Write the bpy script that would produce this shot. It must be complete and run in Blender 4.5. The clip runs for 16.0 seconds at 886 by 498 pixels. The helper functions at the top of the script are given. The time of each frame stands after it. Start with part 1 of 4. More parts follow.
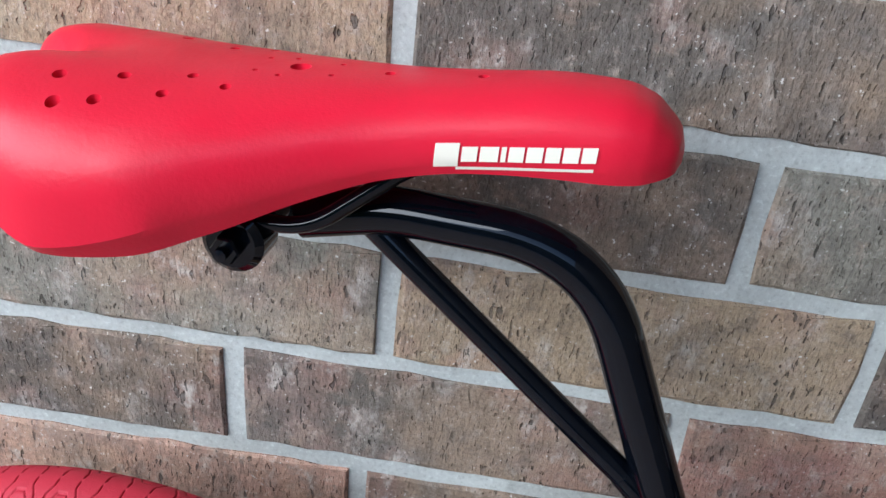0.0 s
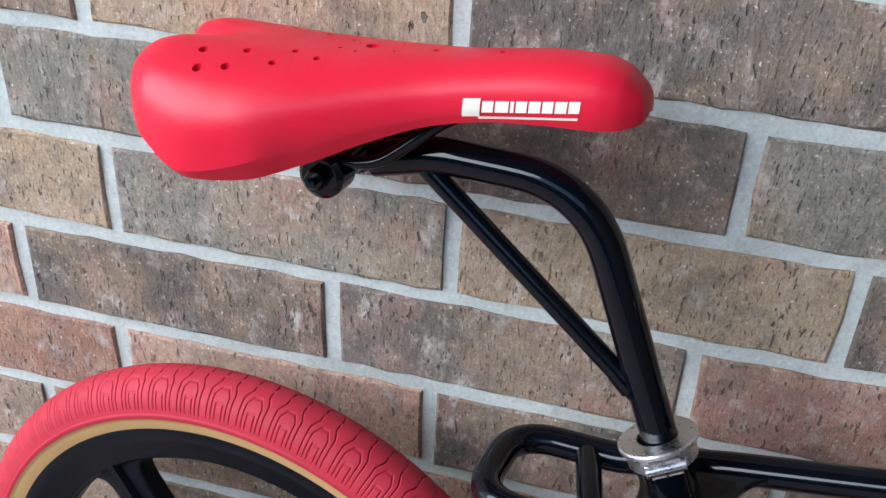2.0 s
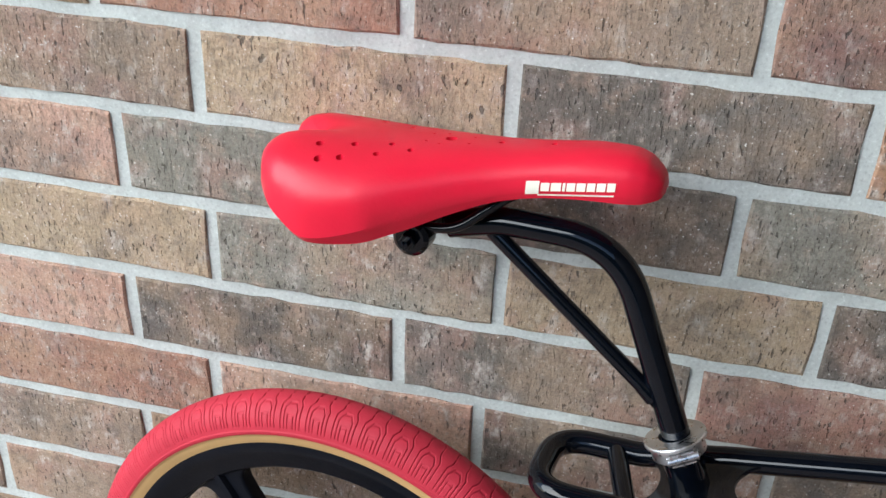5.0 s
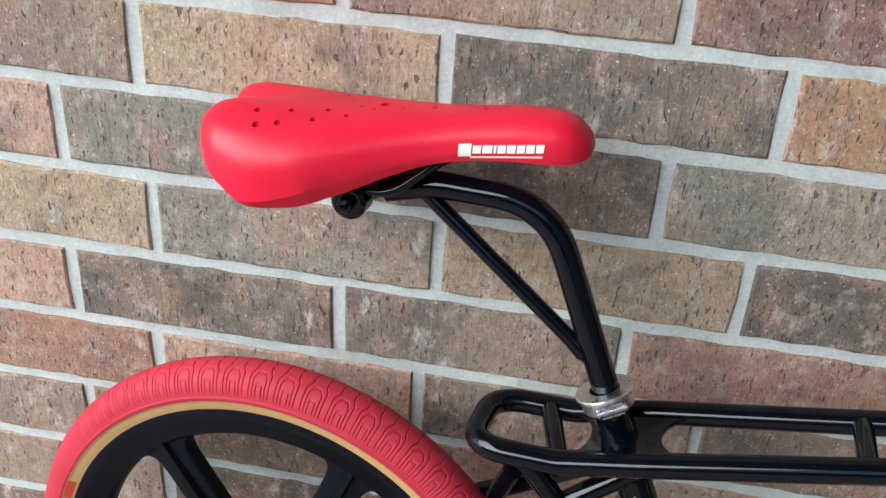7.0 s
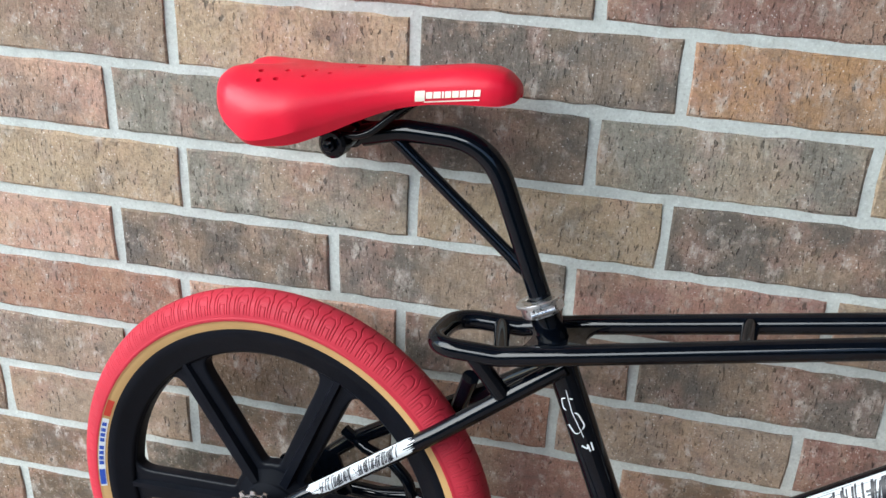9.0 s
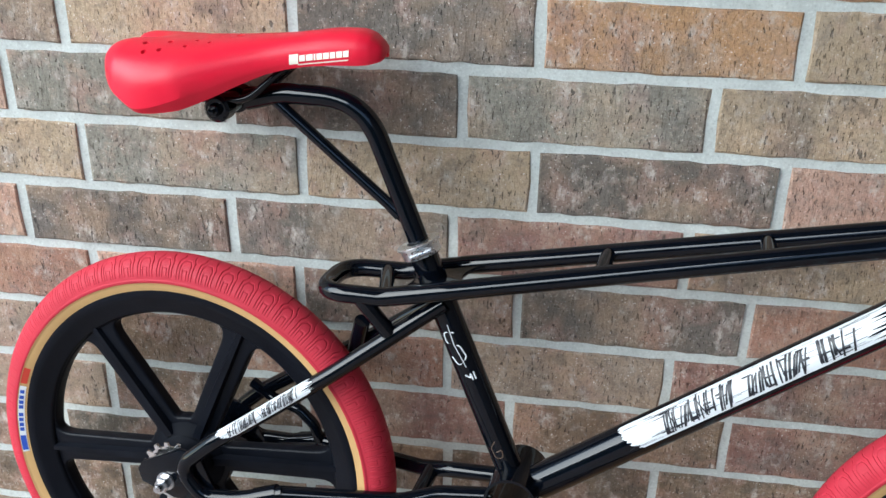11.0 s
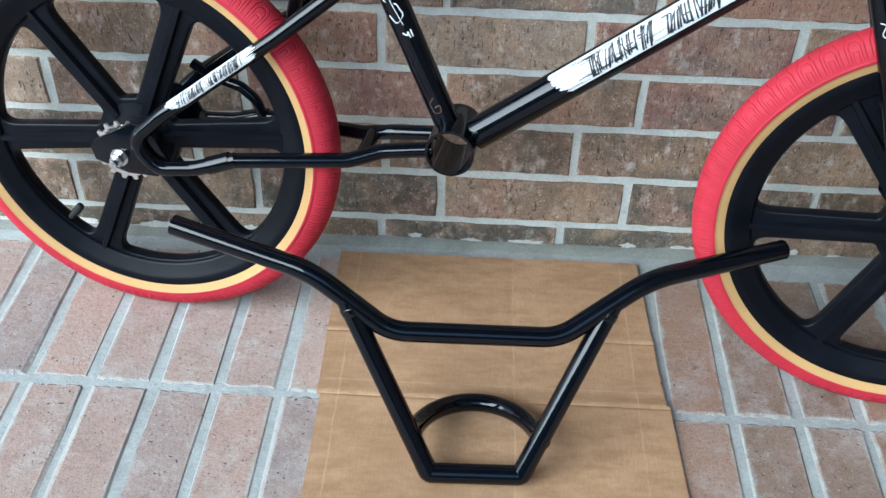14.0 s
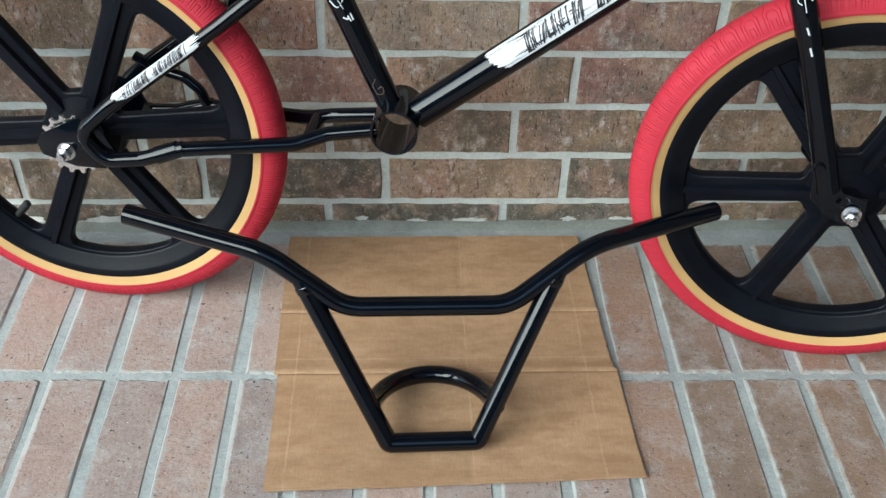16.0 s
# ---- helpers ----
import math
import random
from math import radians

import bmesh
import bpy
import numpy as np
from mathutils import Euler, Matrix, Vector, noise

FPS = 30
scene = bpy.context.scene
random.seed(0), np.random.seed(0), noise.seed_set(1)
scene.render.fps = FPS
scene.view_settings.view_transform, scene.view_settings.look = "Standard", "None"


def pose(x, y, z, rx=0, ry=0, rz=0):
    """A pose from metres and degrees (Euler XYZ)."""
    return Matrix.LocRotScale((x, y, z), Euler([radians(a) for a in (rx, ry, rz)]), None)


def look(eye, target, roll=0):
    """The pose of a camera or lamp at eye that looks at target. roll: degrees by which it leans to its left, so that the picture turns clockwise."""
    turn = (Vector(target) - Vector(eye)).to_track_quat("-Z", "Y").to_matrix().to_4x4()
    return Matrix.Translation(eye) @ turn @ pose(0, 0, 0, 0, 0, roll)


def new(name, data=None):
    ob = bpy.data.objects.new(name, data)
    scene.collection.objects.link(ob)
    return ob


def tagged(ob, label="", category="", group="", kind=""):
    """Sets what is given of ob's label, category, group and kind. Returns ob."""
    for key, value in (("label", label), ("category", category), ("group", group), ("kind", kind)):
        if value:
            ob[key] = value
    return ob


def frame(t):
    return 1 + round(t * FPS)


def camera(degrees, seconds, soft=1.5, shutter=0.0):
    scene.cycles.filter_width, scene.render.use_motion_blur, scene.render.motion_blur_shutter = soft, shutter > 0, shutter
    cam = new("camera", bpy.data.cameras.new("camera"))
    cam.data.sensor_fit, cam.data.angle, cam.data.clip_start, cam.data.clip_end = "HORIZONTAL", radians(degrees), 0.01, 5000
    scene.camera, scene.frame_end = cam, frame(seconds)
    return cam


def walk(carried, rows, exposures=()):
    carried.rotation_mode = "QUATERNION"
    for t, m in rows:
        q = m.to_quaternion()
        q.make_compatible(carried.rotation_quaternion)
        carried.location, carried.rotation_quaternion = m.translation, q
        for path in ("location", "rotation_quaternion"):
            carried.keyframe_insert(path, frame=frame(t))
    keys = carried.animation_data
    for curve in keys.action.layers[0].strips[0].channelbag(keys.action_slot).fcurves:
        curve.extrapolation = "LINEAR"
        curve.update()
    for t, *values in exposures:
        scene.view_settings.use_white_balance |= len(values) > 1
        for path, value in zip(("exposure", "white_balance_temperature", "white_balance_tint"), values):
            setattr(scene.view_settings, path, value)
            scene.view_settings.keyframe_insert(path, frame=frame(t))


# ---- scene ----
cam = camera(48.4, 16.0)
PATH = [
    (0, (-0.116, -0.425, 0.874), (-0.222, 1.258, -0.201), 6.2),
    (0.5, (-0.108, -0.449, 0.875), (-0.317, 1.24, -0.175), 5.1),
    (1, (-0.088, -0.476, 0.874), (-0.378, 1.193, -0.189), 3.9),
    (1.5, (-0.063, -0.513, 0.886), (-0.434, 1.14, -0.176), 3.0),
    (2, (-0.043, -0.547, 0.903), (-0.444, 1.114, -0.137), 3.0),
    (2.5, (-0.025, -0.575, 0.937), (-0.421, 1.084, -0.108), 2.7),
    (3, (-0.012, -0.588, 0.97), (-0.428, 1.052, -0.095), 2.1),
    (3.5, (-0.037, -0.61, 0.975), (-0.453, 1.031, -0.09), 2.1),
    (4, (-0.066, -0.641, 0.977), (-0.463, 1.023, -0.06), 2.2),
    (4.2, (-0.069, -0.652, 0.98), (-0.46, 1.019, -0.046), 2.3),
    (6.3, (-0.076, -0.705, 1.005), (-0.367, 1.018, 0.032), 3.1),
    (6.5, (-0.075, -0.706, 1.002), (-0.356, 1.015, 0.021), 3.2),
    (7, (-0.061, -0.712, 0.986), (-0.31, 1.001, -0.016), 3.8),
    (7.5, (-0.045, -0.728, 0.995), (-0.276, 0.984, -0.012), 4.5),
    (8, (-0.028, -0.768, 0.994), (-0.316, 0.958, 0.025), 4.3),
    (8.2, (-0.011, -0.8, 0.985), (-0.347, 0.93, 0.04), 3.5),
    (10.3, (0.106, -0.963, 0.953), (-0.231, 0.835, 0.144), 0.6),
    (10.5, (0.106, -0.962, 0.963), (-0.198, 0.827, 0.121), 0.7),
    (11, (0.129, -0.975, 0.962), (-0.127, 0.798, 0.074), 0.8),
    (11.5, (0.132, -0.985, 0.963), (-0.088, 0.781, 0.052), 1.1),
    (12, (0.136, -1.0, 0.957), (-0.049, 0.745, -0.004), 1.1),
    (12.5, (0.142, -1.006, 0.933), (-0.009, 0.676, -0.139), 0.9),
    (13, (0.137, -1.034, 0.923), (0.009, 0.583, -0.248), 0.4),
    (13.5, (0.13, -1.055, 0.915), (0.028, 0.509, -0.329), 0.4),
    (14, (0.11, -1.085, 0.907), (0.065, 0.441, -0.385), 1.5),
    (14.5, (0.103, -1.113, 0.918), (0.116, 0.405, -0.384), 2.3),
    (15, (0.102, -1.131, 0.921), (0.152, 0.393, -0.372), 2.6),
    (15.5, (0.105, -1.13, 0.916), (0.176, 0.397, -0.373), 2.1),
    (16, (0.099, -1.127, 0.912), (0.178, 0.395, -0.384), 1.7),
]
LIGHTNESS = [(0, 0.978, 5720, 7), (1, 1.083, 5720, 7), (2.5, 1.019, 5770, 6), (4, 1.03, 5920, 5), (6.5, 1.08, 6070, 5), (8, 1.127, 6070, 4), (10.5, 1.141, 5970, 3), (12.5, 1.406, 5620, 0), (13.5, 1.431, 5520, -2), (14.5, 1.314, 5720, -1), (16, 1.189, 6070, -2)]
walk(cam, [(t, look(eye, target, roll)) for t, eye, target, roll in PATH], LIGHTNESS)

# ---- light: open shade beside a house, soft daylight from the open side ----
world = bpy.data.worlds.new("world")
scene.world = world
world.use_nodes = True
wn = world.node_tree
sky = wn.nodes.new("ShaderNodeTexSky")
sky.sky_type = "NISHITA"
sky.sun_disc = False
sky.sun_elevation, sky.sun_rotation = radians(35), radians(228)
wn.links.new(sky.outputs[0], wn.nodes["Background"].inputs["Color"])
wn.nodes["Background"].inputs["Strength"].default_value = 0.15
sun_data = bpy.data.lights.new("sun", "SUN")
sun_data.energy, sun_data.angle, sun_data.color = 2.85, radians(60), (1.0, 0.985, 0.96)
sun_ob = new("sun", sun_data)
sun_ob.matrix_world = look((-1.8, -1.6, 1.68), (0, 0, 0))


# ---- materials ----
class Mat:
    def __init__(self, name):
        self.m = bpy.data.materials.new(name)
        self.m.use_nodes = True
        self.t = self.m.node_tree
        self.b = self.t.nodes["Principled BSDF"]

    def n(self, kind, **kw):
        node = self.t.nodes.new(kind)
        for key, value in kw.items():
            node.inputs[key.replace("_", " ")].default_value = value
        return node

    def link(self, a, b):
        self.t.links.new(a, b)

    def coords(self, scale=(1, 1, 1), shift=None):
        co = self.t.nodes.new("ShaderNodeTexCoord")
        mp = self.t.nodes.new("ShaderNodeMapping")
        mp.inputs["Scale"].default_value = scale
        self.link(co.outputs["Object"], mp.inputs["Vector"])
        if shift is not None:
            self.link(shift, mp.inputs["Location"])
        return mp.outputs[0]

    def noise(self, vec, scale, detail=4.0, rough=0.6):
        node = self.n("ShaderNodeTexNoise", Scale=scale, Detail=detail, Roughness=rough)
        self.link(vec, node.inputs["Vector"])
        return node.outputs["Fac"]

    def ramp(self, fac, stops):
        node = self.t.nodes.new("ShaderNodeValToRGB")
        els = node.color_ramp.elements
        while len(els) < len(stops):
            els.new(0.5)
        for el, (pos, col) in zip(els, stops):
            el.position = pos
            el.color = (*col, 1) if isinstance(col, tuple) else (col, col, col, 1)
        self.link(fac, node.inputs[0])
        return node.outputs[0]

    def mix(self, fac, a, b, blend="MIX"):
        node = self.t.nodes.new("ShaderNodeMix")
        node.data_type, node.blend_type = "RGBA", blend
        for sock, val in ((node.inputs[0], fac), (node.inputs[6], a), (node.inputs[7], b)):
            if isinstance(val, (int, float)):
                sock.default_value = val
            elif isinstance(val, tuple):
                sock.default_value = (*val, 1)
            else:
                self.link(val, sock)
        return node.outputs[2]

    def math(self, op, a, b=0.0):
        node = self.t.nodes.new("ShaderNodeMath")
        node.operation = op
        for sock, val in ((node.inputs[0], a), (node.inputs[1], b)):
            if isinstance(val, (int, float)):
                sock.default_value = val
            else:
                self.link(val, sock)
        return node.outputs[0]

    def bump(self, height, strength=0.4, distance=0.001):
        node = self.n("ShaderNodeBump", Strength=strength, Distance=distance)
        self.link(height, node.inputs["Height"])
        self.link(node.outputs[0], self.b.inputs["Normal"])
        return node

    def set(self, color=None, rough=None, metal=None, spec=None, coat=None):
        for key, val in (("Base Color", color), ("Roughness", rough), ("Metallic", metal), ("Specular IOR Level", spec), ("Coat Weight", coat)):
            if val is None:
                continue
            if isinstance(val, (int, float)):
                self.b.inputs[key].default_value = val
            elif isinstance(val, tuple):
                self.b.inputs[key].default_value = (*val, 1)
            else:
                self.link(val, self.b.inputs[key])
        return self


def brick_material(name, grain, flecks, dusty, warm):
    """Fired clay: a colour of its own on each brick, flashed patches, drag marks along one axis, pits and grey specks."""
    k = Mat(name)
    info = k.t.nodes.new("ShaderNodeObjectInfo")
    shift = k.t.nodes.new("ShaderNodeCombineXYZ")
    k.link(k.math("MULTIPLY", info.outputs["Random"], 37.0), shift.inputs[0])
    k.link(k.math("MULTIPLY", info.outputs["Random"], 91.0), shift.inputs[1])
    k.link(k.math("MULTIPLY", info.outputs["Random"], 53.0), shift.inputs[2])
    even = k.coords((1, 1, 1), shift.outputs[0])
    drag = k.coords(grain, shift.outputs[0])
    base = info.outputs["Color"]
    clouds = k.noise(even, 12, 3, 0.55)
    col = k.mix(k.ramp(clouds, [(0.46, 0.0), (0.62, 0.42)]), base, warm)
    rosy = k.noise(even, 15, 4, 0.6)
    col = k.mix(k.ramp(rosy, [(0.50, 0.0), (0.64, 0.52)]), col, (0.42, 0.215, 0.155))
    burnt = k.noise(even, 10, 5, 0.65)
    col = k.mix(k.ramp(burnt, [(0.52, 0.0), (0.66, 0.55)]), col, (0.155, 0.135, 0.120))
    patch = k.noise(even, 42, 5, 0.65)
    col = k.mix(k.ramp(patch, [(0.54, 0.0), (0.70, 0.55)]), col, (0.50, 0.36, 0.27))
    col = k.mix(k.ramp(patch, [(0.32, 0.45), (0.45, 0.0)]), col, (0.17, 0.150, 0.130))
    blot = k.noise(even, 110, 5, 0.7)
    col = k.mix(k.ramp(blot, [(0.34, 0.42), (0.48, 0.0)]), col, (0.12, 0.098, 0.082))
    col = k.mix(k.ramp(blot, [(0.56, 0.0), (0.72, 0.55)]), col, (0.60, 0.50, 0.41))
    fine = k.noise(even, 420, 4, 0.75)
    col = k.mix(k.ramp(fine, [(0.34, 0.40), (0.52, 0.0)]), col, (0.085, 0.068, 0.056))
    smear = k.noise(k.coords((1, 1, 0.7), shift.outputs[0]), 60, 5, 0.7)
    col = k.mix(k.math("MULTIPLY", k.ramp(smear, [(0.55, 0.0), (0.70, 0.85)]), k.ramp(rosy, [(0.36, 0.2), (0.60, 1.0)])), col, (0.62, 0.56, 0.49))
    specks = k.noise(even, 420, 2, 0.55)
    col = k.mix(k.math("MULTIPLY", k.ramp(specks, [(0.665, 0.0), (0.715, 0.95)]), k.ramp(patch, [(0.42, 0.2), (0.60, 1.0)])), col, (0.86, 0.83, 0.77))
    streak = k.noise(drag, 300, 2, 0.5)
    where = k.ramp(k.noise(even, 30, 3, 0.6), [(0.36, 0.15), (0.54, 1.0)])
    pit = k.math("MULTIPLY", k.math("MAXIMUM", k.ramp(streak, [(0.312, 1.0), (0.345, 0.0)]), k.ramp(k.noise(drag, 520, 2, 0.6), [(0.29, 0.9), (0.34, 0.0)])), where)
    col = k.mix(k.math("MULTIPLY", pit, flecks), col, (0.025, 0.021, 0.018))
    dust = k.noise(even, 30, 6, 0.75)
    col = k.mix(k.math("MULTIPLY", k.ramp(dust, [(0.46, 0.0), (0.70, 0.7)]), dusty), col, (0.52, 0.505, 0.49))
    k.set(col, k.ramp(fine, [(0.3, 0.95), (0.7, 0.72)]), 0, 0.25)
    height = k.math("SUBTRACT", k.math("ADD", k.math("MULTIPLY", fine, 0.5), k.math("MULTIPLY", k.noise(drag, 120, 4, 0.7), 1.0)), k.math("MULTIPLY", pit, 1.4))
    k.bump(height, 1.0, 0.0024)
    return k.m


M_BRICK = brick_material("wire_cut_brick", (1, 1, 0.30), 0.68, 0.22, (0.56, 0.39, 0.255))


def paver_material(name, smeared):
    """Pinkish paving brick: soft clouds, pale lime haze, small dark pits."""
    k = Mat(name)
    info = k.t.nodes.new("ShaderNodeObjectInfo")
    shift = k.t.nodes.new("ShaderNodeCombineXYZ")
    for a, b in enumerate((37.0, 91.0, 53.0)):
        k.link(k.math("MULTIPLY", info.outputs["Random"], b), shift.inputs[a])
    v = k.coords((1, 1, 1), shift.outputs[0])
    clouds = k.noise(v, 16, 4, 0.6)
    col = k.mix(k.ramp(clouds, [(0.40, 0.0), (0.64, 0.5)]), info.outputs["Color"], (0.40, 0.300, 0.258))
    col = k.mix(k.ramp(k.noise(v, 28, 5, 0.65), [(0.52, 0.0), (0.70, 0.5)]), col, (0.26, 0.185, 0.165))
    mid = k.noise(v, 150, 5, 0.7)
    col = k.mix(k.ramp(mid, [(0.34, 0.4), (0.50, 0.0)]), col, (0.20, 0.13, 0.11))
    haze = k.noise(v, 20, 6, 0.72)
    col = k.mix(k.ramp(haze, [(0.50, 0.0), (0.72, 0.6)]), col, (0.47, 0.46, 0.44))
    fine = k.noise(v, 420, 4, 0.75)
    col = k.mix(k.ramp(fine, [(0.34, 0.35), (0.52, 0.0)]), col, (0.12, 0.09, 0.08))
    pit = k.math("MULTIPLY", k.ramp(k.noise(v, 210, 2, 0.5), [(0.285, 1.0), (0.325, 0.0)]), k.ramp(k.noise(v, 40, 3, 0.6), [(0.38, 0.3), (0.58, 1.0)]))
    col = k.mix(k.math("MULTIPLY", pit, 0.85), col, (0.045, 0.034, 0.030))
    col = k.mix(k.ramp(k.noise(v, 380, 2, 0.5), [(0.70, 0.0), (0.75, 0.8)]), col, (0.70, 0.68, 0.64))
    if smeared:
        # mortar left on the arrises
        split = k.t.nodes.new("ShaderNodeSeparateXYZ")
        k.link(k.coords(), split.inputs[0])
        across = k.math("MULTIPLY", k.math("ABSOLUTE", split.outputs[0]), 29.6)
        along = k.math("SUBTRACT", k.math("MULTIPLY", k.math("ABSOLUTE", split.outputs[1]), 29.6), 2.70)
        rim = k.math("ADD", k.math("MAXIMUM", across, along), k.math("MULTIPLY", k.math("SUBTRACT", k.noise(v, 38, 5, 0.75), 0.5), 0.75))
        col = k.mix(k.ramp(rim, [(0.80, 0.0), (1.02, 0.85)]), col, (0.40, 0.415, 0.40))
    k.set(col, k.ramp(fine, [(0.3, 0.9), (0.7, 0.65)]), 0, 0.3)
    k.bump(k.math("SUBTRACT", k.math("ADD", k.math("MULTIPLY", fine, 0.4), mid), k.math("MULTIPLY", pit, 1.2)), 1.0, 0.0014)
    return k.m


M_PAVER = paver_material("paving_brick", True)
M_PAVER_FAR = paver_material("distant_paving_brick", False)


def mortar_material(name, tone):
    k = Mat(name)
    v = k.coords()
    col = k.mix(k.ramp(k.noise(v, 22, 5, 0.65), [(0.3, 0.0), (0.7, 1.0)]), tuple(c * 0.74 for c in tone), tone)
    grit = k.noise(v, 330, 4, 0.7)
    col = k.mix(k.ramp(grit, [(0.30, 0.55), (0.46, 0.0)]), col, tuple(c * 0.5 for c in tone))
    col = k.mix(k.ramp(grit, [(0.56, 0.0), (0.70, 0.5)]), col, tuple(min(0.9, c * 1.3) for c in tone))
    stain = k.noise(v, 60, 4, 0.7)
    col = k.mix(k.ramp(stain, [(0.60, 0.0), (0.74, 0.45)]), col, tuple(c * 0.45 for c in tone))
    k.set(col, 0.95, 0, 0.2)
    k.bump(k.math("ADD", k.math("MULTIPLY", grit, 0.5), k.math("MULTIPLY", k.noise(v, 55, 3, 0.6), 1.6)), 0.7, 0.0014)
    return k.m


M_MORTAR = mortar_material("mortar", (0.63, 0.665, 0.635))
M_FLOORMORTAR = mortar_material("floor_mortar", (0.40, 0.425, 0.42))
M_FILLET = mortar_material("dark_mortar", (0.27, 0.28, 0.255))
M_SPLASH = mortar_material("mortar_splash", (0.66, 0.66, 0.62))


def paint_black():
    k = Mat("gloss_black_paint")
    v = k.coords()
    dust = k.noise(v, 60, 5, 0.7)
    k.set(k.mix(k.ramp(dust, [(0.4, 0.0), (0.8, 0.5)]), (0.0016, 0.0025, 0.0048), (0.0046, 0.0066, 0.0110)), k.ramp(dust, [(0.3, 0.035), (0.75, 0.10)]), 0, 0.34)
    k.bump(k.noise(v, 90, 2, 0.5), 0.05, 0.001)
    return k.m


def plastic(name, tone, rough, grain, depth, wear=0.25, spec=0.4):
    k = Mat(name)
    v = k.coords()
    broad = k.noise(v, 18, 4, 0.6)
    col = k.mix(k.ramp(broad, [(0.35, 0.0), (0.75, 1.0)]), tone, tuple(min(1, c * (1 + wear)) for c in tone))
    k.set(col, k.ramp(k.noise(v, 40, 4, 0.6), [(0.3, rough - 0.06), (0.7, rough + 0.08)]), 0, spec)
    k.bump(k.noise(v, grain, 3, 0.6), depth, 0.0006)
    return k.m


def metal(name, tone, rough):
    k = Mat(name)
    v = k.coords()
    k.set(tone, k.ramp(k.noise(v, 200, 3, 0.6), [(0.3, rough * 0.7), (0.7, rough * 1.5)]), 1.0)
    k.bump(k.noise(v, 300, 2, 0.5), 0.08, 0.0004)
    return k.m


M_BLACK = paint_black()
M_WELD = metal("painted_weld", (0.05, 0.05, 0.055), 0.22)
M_MAG = plastic("satin_black_nylon", (0.0032, 0.0040, 0.0066), 0.36, 350, 0.2, 0.6, 0.13)
M_SADDLE = plastic("red_saddle_plastic", (0.68, 0.010, 0.037), 0.36, 420, 0.22, 0.08, 0.32)
M_TREAD = plastic("red_rubber", (0.43, 0.023, 0.043), 0.60, 500, 0.3, 0.15, 0.3)
M_TAN = plastic("tan_sidewall", (0.50, 0.31, 0.13), 0.6, 300, 0.25, 0.12, 0.25)
M_STEEL = metal("polished_alloy", (0.82, 0.82, 0.83), 0.16)
M_BRUSHED = metal("brushed_alloy", (0.80, 0.80, 0.81), 0.30)
M_BRUSHED.node_tree.nodes["Bump"].inputs["Strength"].default_value = 0.02
M_ZINC = metal("zinc_plated_steel", (0.62, 0.62, 0.64), 0.28)
M_DECAL = plastic("white_decal", (0.73, 0.76, 0.79), 0.3, 200, 0.05, 0.04)
M_INK = plastic("black_ink", (0.015, 0.015, 0.02), 0.35, 200, 0.05)
M_CREAM = plastic("cream_print", (0.88, 0.83, 0.70), 0.45, 200, 0.05, 0.04)
M_BLUE = plastic("blue_print", (0.03, 0.08, 0.42), 0.4, 200, 0.05)
M_REDPRINT = plastic("red_print", (0.55, 0.05, 0.03), 0.4, 200, 0.05)
M_GOLD = plastic("gold_print", (0.10, 0.065, 0.045), 0.4, 200, 0.05)
M_HUB = plastic("dull_black_nylon", (0.0040, 0.0048, 0.0075), 0.6, 300, 0.2, 0.4, 0.05)
M_RUBBER = plastic("black_rubber", (0.012, 0.012, 0.012), 0.6, 300, 0.2)


def cardboard_material():
    k = Mat("corrugated_cardboard")
    v = k.coords()
    flute = k.t.nodes.new("ShaderNodeTexWave")
    flute.inputs["Scale"].default_value = 42
    flute.inputs["Distortion"].default_value = 0.6
    k.link(v, flute.inputs["Vector"])
    fibre = k.noise(k.coords((6, 1, 1)), 120, 4, 0.7)
    broad = k.noise(v, 7, 4, 0.6)
    col = k.mix(k.ramp(broad, [(0.3, 0.0), (0.7, 1.0)]), (0.345, 0.210, 0.118), (0.450, 0.285, 0.168))
    col = k.mix(k.ramp(fibre, [(0.35, 0.35), (0.6, 0.0)]), col, (0.26, 0.145, 0.07))
    scuff = k.noise(k.coords((1, 2.6, 1)), 26, 6, 0.7)
    col = k.mix(k.ramp(scuff, [(0.36, 0.55), (0.52, 0.0)]), col, (0.27, 0.155, 0.080))
    col = k.mix(k.ramp(scuff, [(0.55, 0.0), (0.74, 0.5)]), col, (0.52, 0.350, 0.215))
    split = k.t.nodes.new("ShaderNodeSeparateXYZ")
    k.link(v, split.inputs[0])
    jig = k.math("MULTIPLY", k.math("SUBTRACT", k.noise(v, 60, 3, 0.6), 0.5), 0.006)
    for axis, place in ((1, -0.1920), (1, -0.2990), (0, 0.177), (0, 0.325), (0, -0.035), (1, -0.275)):
        gap = k.math("ABSOLUTE", k.math("ADD", k.math("SUBTRACT", split.outputs[axis], place), jig))
        worn = k.ramp(k.math("MULTIPLY", gap, 300.0), [(0.10, 0.35), (0.5, 0.0)])
        col = k.mix(k.math("MULTIPLY", worn, k.ramp(k.noise(v, 35, 3, 0.6), [(0.35, 0.2), (0.6, 1.0)])), col, (0.60, 0.42, 0.26))
    k.set(col, 0.85, 0, 0.2)
    k.bump(k.math("ADD", k.math("MULTIPLY", flute.outputs["Fac"], 0.25), fibre), 0.25, 0.0006)
    return k.m


